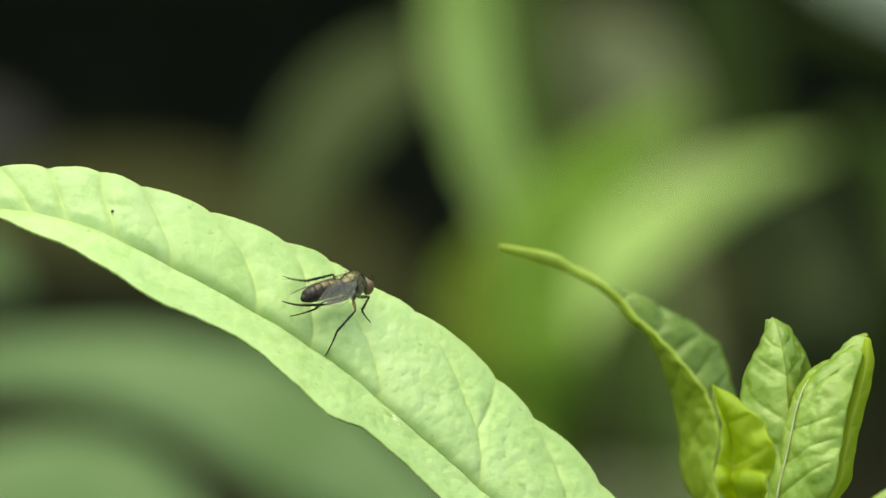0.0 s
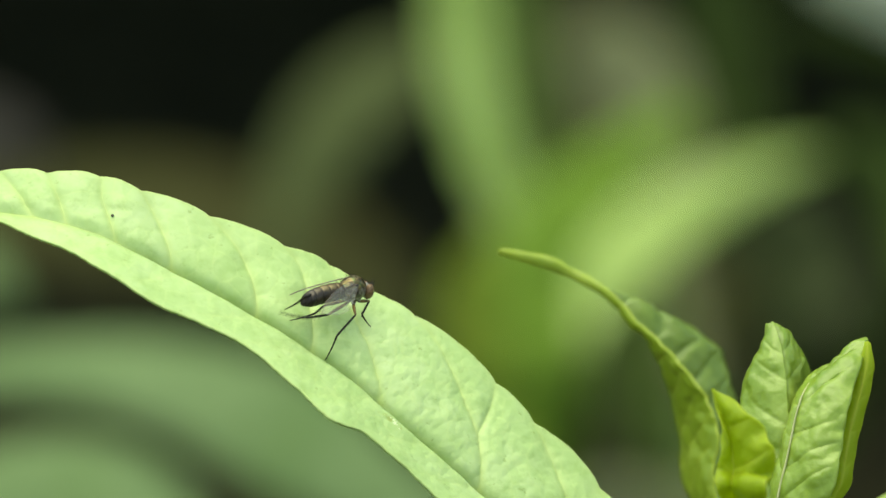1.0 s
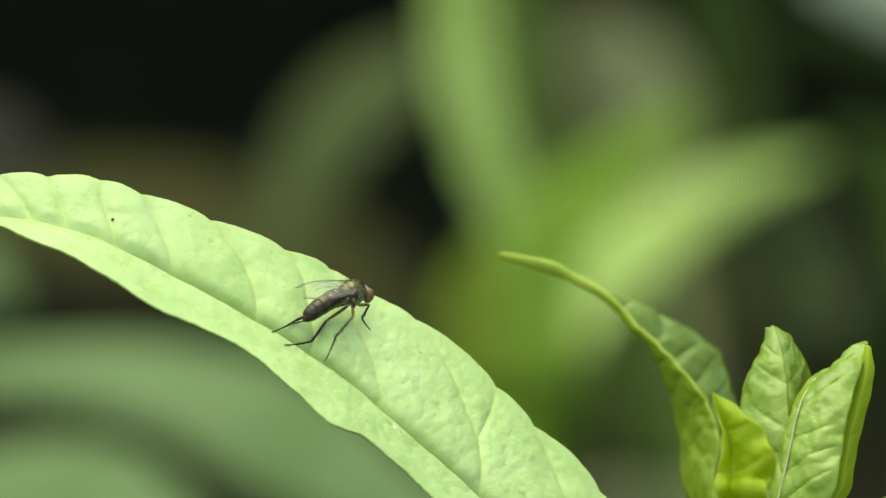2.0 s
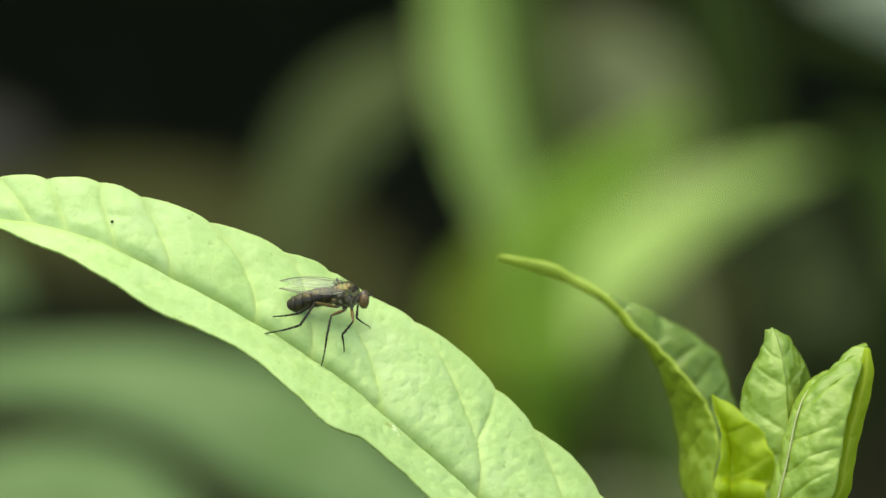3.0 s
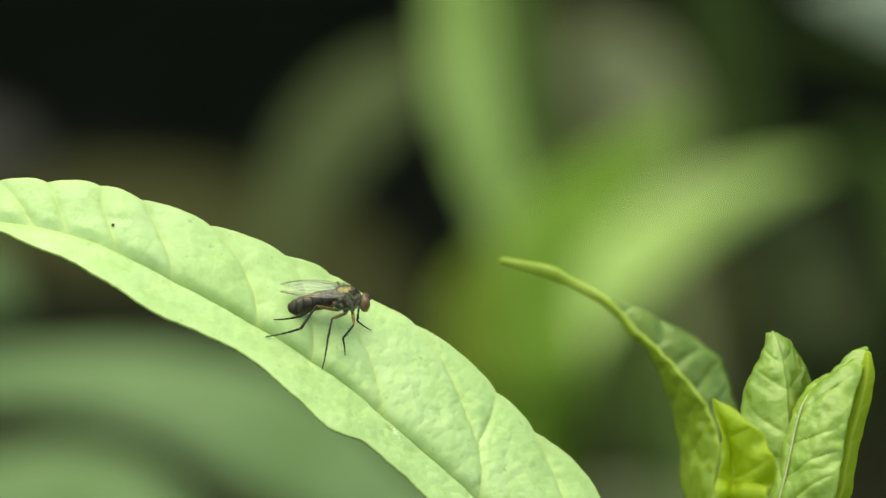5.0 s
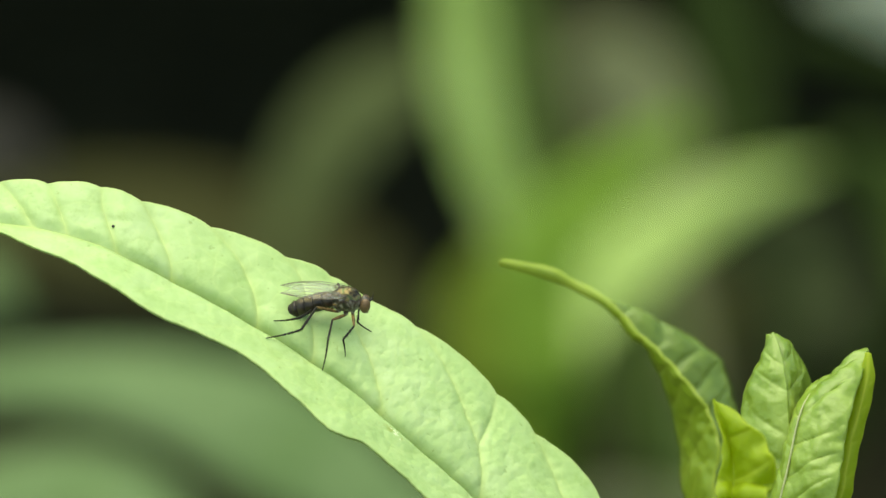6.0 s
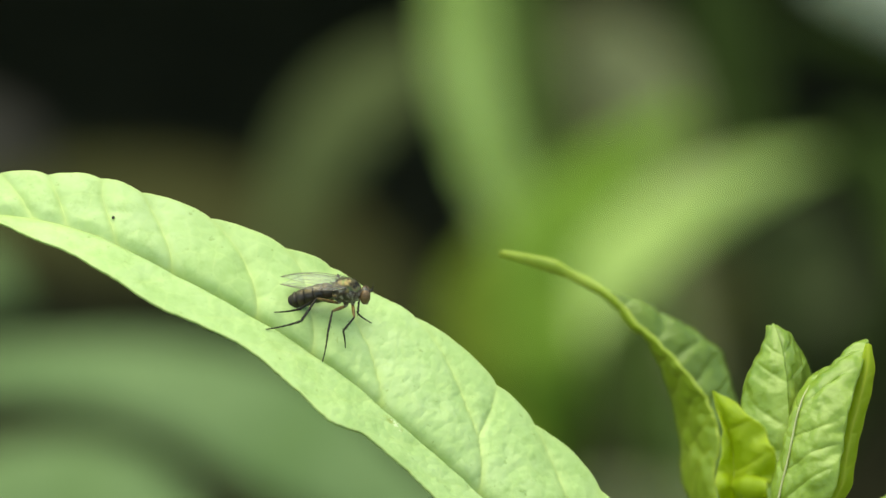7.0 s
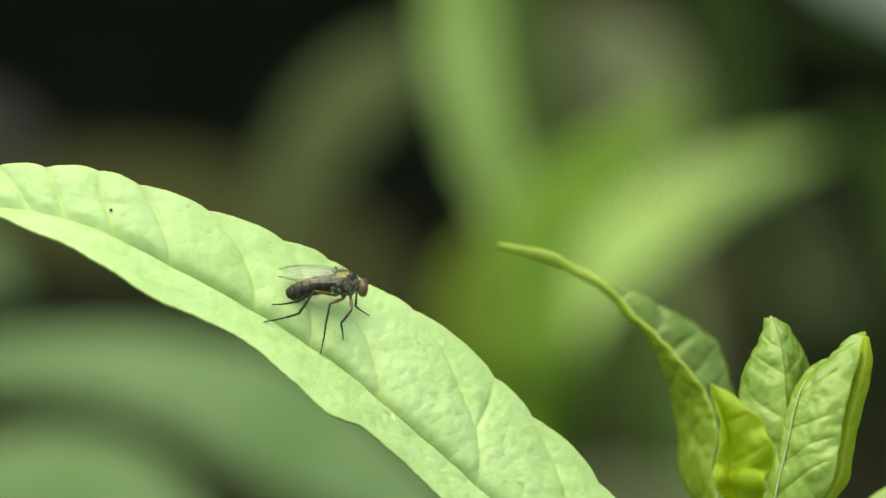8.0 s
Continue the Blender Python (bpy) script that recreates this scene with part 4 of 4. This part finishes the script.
def wing_outline(f, side):
    """Half chord at the fraction f of the wing's length: the front edge is straighter than the hind one."""
    return (0.16 + 0.42 * math.sin(math.pi * f ** 0.8) ** 0.8) * (1 - f ** 9) if side > 0 else -(0.1 + 0.95 * math.sin(math.pi * f ** 0.95) ** 0.9) * (1 - f ** 7)


def wing(sgn):
    """Film in the wing's own space: root at 0, tip towards -x; the front edge is outwards (sgn * y)."""
    n, m, length = 40, 16, 4.6
    verts = []
    for i in range(n + 1):
        f = i / n
        lo, hi = wing_outline(f, -1), wing_outline(f, 1)
        for k in range(m + 1):
            y = lo + (hi - lo) * k / m
            z = 0.06 * math.sin(f * 3.1) * (1 - (y / 1.1) ** 2) + 0.02 * math.sin(y * 9 + f * 6) - 0.12 * f ** 3
            verts.append(Vector((-f * length, sgn * y, z)) * MM)
    w = grid_mesh("wing", verts, n + 1, m + 1, WING, fly, "clear folded wing with brown veins", thick=0.006 * MM)
    bm = bmesh.new()
    lines = [(1.0, 0.0, 1.0), (0.72, 0.0, 0.9), (0.3, 0.0, 0.97), (-0.1, 0.0, 0.97), (-0.5, 0.05, 0.8), (-0.8, 0.1, 0.55), (-1.0, 0.0, 1.0)]
    for c, f0, f1 in lines:
        pts = []
        for i in range(31):
            f = f0 + (f1 - f0) * i / 30
            lo, hi = wing_outline(f, -1), wing_outline(f, 1)
            g = c * min(1, 0.25 + f * 1.5) if abs(c) < 1 else c
            y = hi * g if g > 0 else -lo * g
            z = 0.06 * math.sin(f * 3.1) * (1 - (y / 1.1) ** 2) - 0.12 * f ** 3 + 0.02 * math.sin(y * 9 + f * 6)
            pts.append(Vector((-f * length, sgn * y, z)))
        r = 0.024 if c > 0.6 else 0.011
        prev = None
        for i, p in enumerate(pts):
            ring = [bm.verts.new((p + Vector((0, r * math.cos(a), r * math.sin(a)))) * MM) for a in (0.5, 2.07, 3.64, 5.2)]
            if prev:
                for k in range(4):
                    bm.faces.new((prev[k], prev[(k + 1) % 4], ring[(k + 1) % 4], ring[k]))
            prev = ring
    part("wing_veins", bm, VEIN, w, "thin brown wing veins")
    return w


wing_right, wing_left = wing(-1), wing(1)

# legs: a thigh, a shin and a foot each, in their own spaces along +x
LENGTHS = {"F": (1.3, 1.3, 1.5), "M": (1.7, 2.0, 2.2), "H": (2.1, 2.3, 2.6)}
HIPS = {"F": (0.5, 0.3, -0.85), "M": (0.0, 0.38, -1.0), "H": (-0.5, 0.36, -0.8)}


def limb(name, length, r0, r1, r2, mat, label, spines=0, joints=0):
    prof = [(0, r0 * 0.6), (length * 0.06, r0), (length * 0.45, r1), (length * 0.94, r2), (length, r2 * 0.6)]
    bm = lathe(prof, sides=10, n=40)
    if joints:
        for v in bm.verts:
            f = (v.co.x / MM / length * joints) % 1.0
            k = 1 - 0.3 * math.exp(-(min(f, 1 - f) / 0.1) ** 2)
            v.co.y, v.co.z = v.co.y * k, v.co.z * k
            v.co.z -= 0.12 * (v.co.x / MM / length) * (1 - v.co.x / MM / length) * MM * length
    ob = part(name, bm, mat, fly, label)
    if spines:
        rr = random.Random(spines)
        part("spines", hairs([((length * (0.1 + 0.85 * k / spines), 0, 0), (0.7, rr.uniform(-1, 1), rr.choice((-1, 1)) * rr.uniform(0.4, 1)), rr.uniform(0.25, 0.48)) for k in range(spines)], 0.024), SHIN, ob)
    return ob


for leg, (hx, hy, hz) in HIPS.items():
    for sgn in (-1, 1):
        c = part("coxa", lathe([(0, 0.2), (0.12, 0.27), (0.4, 0.2), (0.62, 0.13), (0.68, 0.06)], sides=14, n=12), FLANK, fly, "dark brown hip joint")
        root, end = Vector((hx * 0.8 + 0.05, sgn * hy * 0.75, hz + 0.62)), Vector((hx, sgn * hy, hz))
        c.matrix_basis = Matrix.Translation(root * MM) @ (end - root).to_track_quat("X", "Z").to_matrix().to_4x4()
LEGS = {}
for leg in ("LF", "RF", "LM", "RM", "LH", "RH"):
    a, b, c = LENGTHS[leg[1]]
    fat = 1.2 if leg[1] == "H" else 1.0
    LEGS[leg] = (limb("femur", a, 0.1, 0.125, 0.08, THIGH, "amber brown thigh"), limb("tibia", b, 0.068 * fat, 0.074 * fat, 0.082 * fat, SHIN, "thin dark shin with spines", 14), limb("tarsus", c, 0.075 * fat, 0.06 * fat, 0.035 * fat, SHIN, "thin black jointed foot", 0, 5))

# ---- movement ----
STAND_A = ((-6.429, -2.572, 1.3), (0.76, 0.1, 0.63), (0, 0.86, -0.5))
STAND_B = ((-6.88, -2.572, 1.3), (0.985, -0.08, 0.05), (0.1, 0.86, -0.5))


def fly_pose(stand):
    o, h, u = stand
    x = way(h).normalized()
    z = way(u)
    z = (z - x * z.dot(x)).normalized()
    y = z.cross(x)
    m = Matrix((x, y, z)).transposed().to_4x4()
    m.translation = at(o)
    return m


def blend(a, b, f):
    return tuple(tuple(p + (q - p) * f for p, q in zip(r, s)) for r, s in zip(a, b))


def ease(t, t0, t1):
    f = min(1, max(0, (t - t0) / (t1 - t0)))
    return f * f * (3 - 2 * f)


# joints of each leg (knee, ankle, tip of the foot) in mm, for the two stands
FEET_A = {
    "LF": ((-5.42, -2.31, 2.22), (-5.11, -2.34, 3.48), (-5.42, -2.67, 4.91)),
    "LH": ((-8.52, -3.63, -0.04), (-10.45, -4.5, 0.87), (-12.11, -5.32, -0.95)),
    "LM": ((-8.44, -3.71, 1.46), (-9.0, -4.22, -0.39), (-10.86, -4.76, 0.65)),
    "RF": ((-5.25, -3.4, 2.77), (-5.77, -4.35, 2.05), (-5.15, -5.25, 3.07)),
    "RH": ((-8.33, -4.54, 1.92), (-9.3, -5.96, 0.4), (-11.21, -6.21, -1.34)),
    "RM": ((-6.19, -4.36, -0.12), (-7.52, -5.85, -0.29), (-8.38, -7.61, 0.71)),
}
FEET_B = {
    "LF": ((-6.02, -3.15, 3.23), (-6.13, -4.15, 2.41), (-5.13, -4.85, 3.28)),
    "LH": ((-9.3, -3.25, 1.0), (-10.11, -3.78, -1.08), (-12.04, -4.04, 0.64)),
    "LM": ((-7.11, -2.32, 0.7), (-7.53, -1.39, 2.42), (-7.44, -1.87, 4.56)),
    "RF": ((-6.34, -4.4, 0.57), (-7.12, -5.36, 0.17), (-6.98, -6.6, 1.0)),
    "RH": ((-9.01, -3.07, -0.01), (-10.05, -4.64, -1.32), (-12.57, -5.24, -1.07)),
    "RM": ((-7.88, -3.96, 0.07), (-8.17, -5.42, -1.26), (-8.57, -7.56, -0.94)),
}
# the hind legs while they stroke the wings and the tail
STROKE_R = (
    (0, (-8.38, -3.94, 0.31), (-9.88, -3.96, -1.45), (-11.4, -3.68, 0.64)),
    (0.1, (-8.16, -4.1, 0.12), (-9.36, -4.06, -1.84), (-10.46, -3.72, 0.49)),
    (0.2, (-8.35, -3.97, 0.28), (-10.36, -4.26, -0.8), (-12.41, -3.65, 0.68)),
    (0.3, (-8, -3.98, -0.07), (-9.01, -3.87, -2.13), (-9.6, -3.96, 0.4)),
    (0.4, (-8.3, -4, 0.23), (-9.89, -4.05, -1.44), (-11.74, -3.17, 0.16)),
    (0.5, (-8.15, -4.13, 0.12), (-9.53, -4.14, -1.72), (-10.78, -4.55, 0.52)),
    (0.6, (-7.82, -4.14, -0.13), (-9.57, -4.57, -1.57), (-11.07, -4.89, 0.53)),
    (0.7, (-7.94, -4.5, 0.14), (-8.58, -4.54, -2.07), (-9.78, -4.57, 0.24)),
)
STROKE_R += (
    (0.8, (-8.13, -4.13, 0.11), (-9.87, -4, -1.4), (-11.9, -3.33, 0.08)),
    (0.9, (-8.07, -4.64, 0.39), (-9.73, -5.66, -0.83), (-11.72, -5.94, -2.48)),
    (1, (-8.15, -4.36, 0.25), (-9.53, -4.53, -1.58), (-11.48, -4.14, -3.26)),
    (1.1, (-7.89, -4, -0.13), (-9.17, -4.01, -2.05), (-9.87, -3.64, -4.52)),
    (1.2, (-7.87, -3.84, -0.19), (-9.81, -4.04, -1.41), (-12.2, -3.33, -2.15)),
    (1.3, (-7.69, -4.46, -0.06), (-9.4, -5.53, -1.15), (-10.69, -5.89, -3.38)),
    (1.4, (-8.38, -4.62, 0.84), (-10.07, -5.6, -0.39), (-11.28, -5.92, -2.67)),
    (1.5, *FEET_A["RH"]),
)
STROKE_L = (
    (0, (-7.79, -1.81, 0.62), (-9.55, -2.24, -0.8), (-11.31, -1.97, 1.1)),
    (0.1, (-7.79, -2.08, 0.41), (-8.98, -2.55, -1.5), (-9.8, -2.96, 0.93)),
    (0.2, (-7.99, -2.33, 0.35), (-9.24, -3.13, -1.41), (-10.18, -3.56, 0.97)),
    (0.3, (-7.99, -2.14, 0.46), (-9.14, -2.58, -1.49), (-10.18, -2.69, 0.89)),
    (0.4, (-7.8, -1.95, 0.51), (-9.54, -2.17, -0.97), (-11.67, -2.29, 0.51)),
    (0.5, (-8.19, -2.33, 0.45), (-9.7, -3.01, -1.14), (-10.95, -4.55, 0.55)),
    (0.6, (-8.02, -2.36, 0.35), (-9.49, -2.93, -1.33), (-10.79, -3.5, 0.85)),
    (0.7, (-8.19, -2.72, 0.3), (-9.73, -3.34, -1.29), (-10.97, -4.71, 0.54)),
)
STROKE_L += (
    (0.8, (-8, -2.35, 0.34), (-9.34, -2.85, -1.47), (-10.39, -2.98, 0.91)),
    (0.9, (-8.39, -2.74, 0.43), (-10.15, -3.41, -0.9), (-12.4, -4.71, -0.83)),
    (1, (-8.24, -2.62, 0.36), (-9.74, -3.07, -1.33), (-11.21, -3.99, 0.61)),
    (1.1, (-7.81, -1.97, 0.5), (-9.55, -2.38, -0.95), (-11.69, -2.7, 0.5)),
    (1.2, (-7.77, -1.92, 0.52), (-9.72, -2.26, -0.64), (-12.27, -2.44, -0.15)),
    (1.3, (-7.98, -2.12, 0.46), (-9.73, -2.74, -0.9), (-12.09, -2.96, 0.17)),
    (1.4, (-8.44, -3.42, 0.42), (-10.43, -4.56, 0.6), (-12.09, -4.97, -1.35)),
    (1.5, *FEET_A["LH"]),
)
TURN_FROM, TURN_TO = 1.9, 2.6


def stand_at(t):
    return blend(STAND_A, STAND_B, ease(t, TURN_FROM, TURN_TO))


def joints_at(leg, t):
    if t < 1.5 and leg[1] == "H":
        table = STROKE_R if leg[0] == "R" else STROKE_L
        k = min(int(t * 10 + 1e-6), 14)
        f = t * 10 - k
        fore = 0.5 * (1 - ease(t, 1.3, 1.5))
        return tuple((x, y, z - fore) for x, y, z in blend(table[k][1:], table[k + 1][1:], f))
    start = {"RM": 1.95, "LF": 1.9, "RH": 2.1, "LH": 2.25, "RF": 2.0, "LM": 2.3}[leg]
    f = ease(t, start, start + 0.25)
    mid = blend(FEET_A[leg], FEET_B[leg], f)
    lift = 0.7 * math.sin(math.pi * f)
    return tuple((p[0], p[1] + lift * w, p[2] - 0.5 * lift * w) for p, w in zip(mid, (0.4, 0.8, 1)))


def aim(a, b, up):
    x = (b - a).normalized()
    z = (up - x * up.dot(x)).normalized()
    y = z.cross(x)
    m = Matrix((x, y, z)).transposed().to_4x4()
    m.translation = a
    return m


# wings: the way from root to tip and the way the upper face looks, in the fly's space
def wing_pose(sgn, tip, face):
    x = -Vector(tip).normalized()
    z = Vector(face)
    z = (z - x * z.dot(x)).normalized()
    y = z.cross(x)
    m = Matrix((x, y, z)).transposed().to_4x4()
    m.translation = Vector((-0.2, sgn * 0.55, 0.72)) * MM
    return m


WING_R = ((0, (-0.94, -0.26, -0.18), (0, 0.8, -0.7)),
          (0.1, (-0.93, -0.3, -0.22), (0, 0.8, -0.7)),
          (0.3, (-0.93, -0.3, -0.28), (0, 0.8, -0.7)),
          (0.6, (-0.93, -0.3, -0.22), (0, 0.8, -0.7)),
          (0.7, (-0.92, -0.32, -0.3), (0, 0.8, -0.7)),
          (0.9, (-0.92, -0.32, -0.3), (0, 0.8, -0.7)),
          (1.1, (-0.93, -0.3, -0.26), (0, 0.8, -0.7)),
          (1.2, (-0.96, -0.24, -0.12), (0, 0.8, -0.7)),
          (1.3, (-0.94, -0.26, -0.2), (0, 0.8, -0.7)),
          (1.3667, (-0.97, -0.1, -0.06), (0, 0.4, 0.85)),
          (1.4333, (-0.98, -0.04, -0.05), (0, -0.45, 0.85)),
          (1.7, (-0.98, -0.04, -0.05), (0, -0.45, 0.85)),
          (2.6, (-0.99, 0.05, -0.06), (0, -0.25, 0.95)),
          (8, (-0.99, 0.05, -0.06), (0, -0.25, 0.95)))
WING_L = ((0, (-0.94, 0.2, -0.32), (0, 0.5, 0.85)),
          (0.6, (-0.95, 0.2, -0.28), (0, 0.5, 0.85)),
          (1.1, (-0.96, 0.2, -0.25), (0, 0.5, 0.85)),
          (1.3, (-0.97, 0.2, -0.15), (0, 0.5, 0.85)),
          (1.4, (-0.98, 0.02, 0.02), (0, 0.2, 0.9)),
          (1.7, (-0.98, 0.02, 0.02), (0, 0.2, 0.9)),
          (2.6, (-0.99, -0.06, 0), (0, 0.05, 0.97)),
          (8, (-0.99, -0.06, 0), (0, 0.05, 0.97)))
TAIL = ((0, 0, 0), (1.2, 0, 0), (1.3, -4, 3), (1.4, -15, 8), (1.7, -15, 8), (2.6, -17, 0), (8, -17, 0))


def motions():
    times = [i / 10 for i in range(0, 18)] + [1.9 + i / 20 for i in range(0, 16)] + [2.8, 5.0, 8.0]
    walk(fly, [(t, fly_pose(stand_at(t))) for t in times])
    for leg, pieces in LEGS.items():
        hx, hy, hz = HIPS[leg[1]]
        hip = Vector((hx, hy if leg[0] == "L" else -hy, hz)) * MM
        rows = ([], [], [])
        for t in times:
            back = fly_pose(stand_at(t)).inverted()
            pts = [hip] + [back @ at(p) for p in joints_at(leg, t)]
            for k in range(3):
                rows[k].append((t, aim(pts[k], pts[k + 1], Vector((-0.3, 0, 1)))))
        for ob, r in zip(pieces, rows):
            walk(ob, r)
    walk(wing_right, [(t, wing_pose(-1, a, b)) for t, a, b in WING_R])
    walk(wing_left, [(t, wing_pose(1, a, b)) for t, a, b in WING_L])
    walk(abdomen, [(t, pose(-0.98 * MM, 0, 0.0 * MM, 0, a, b)) for t, a, b in TAIL])


motions()
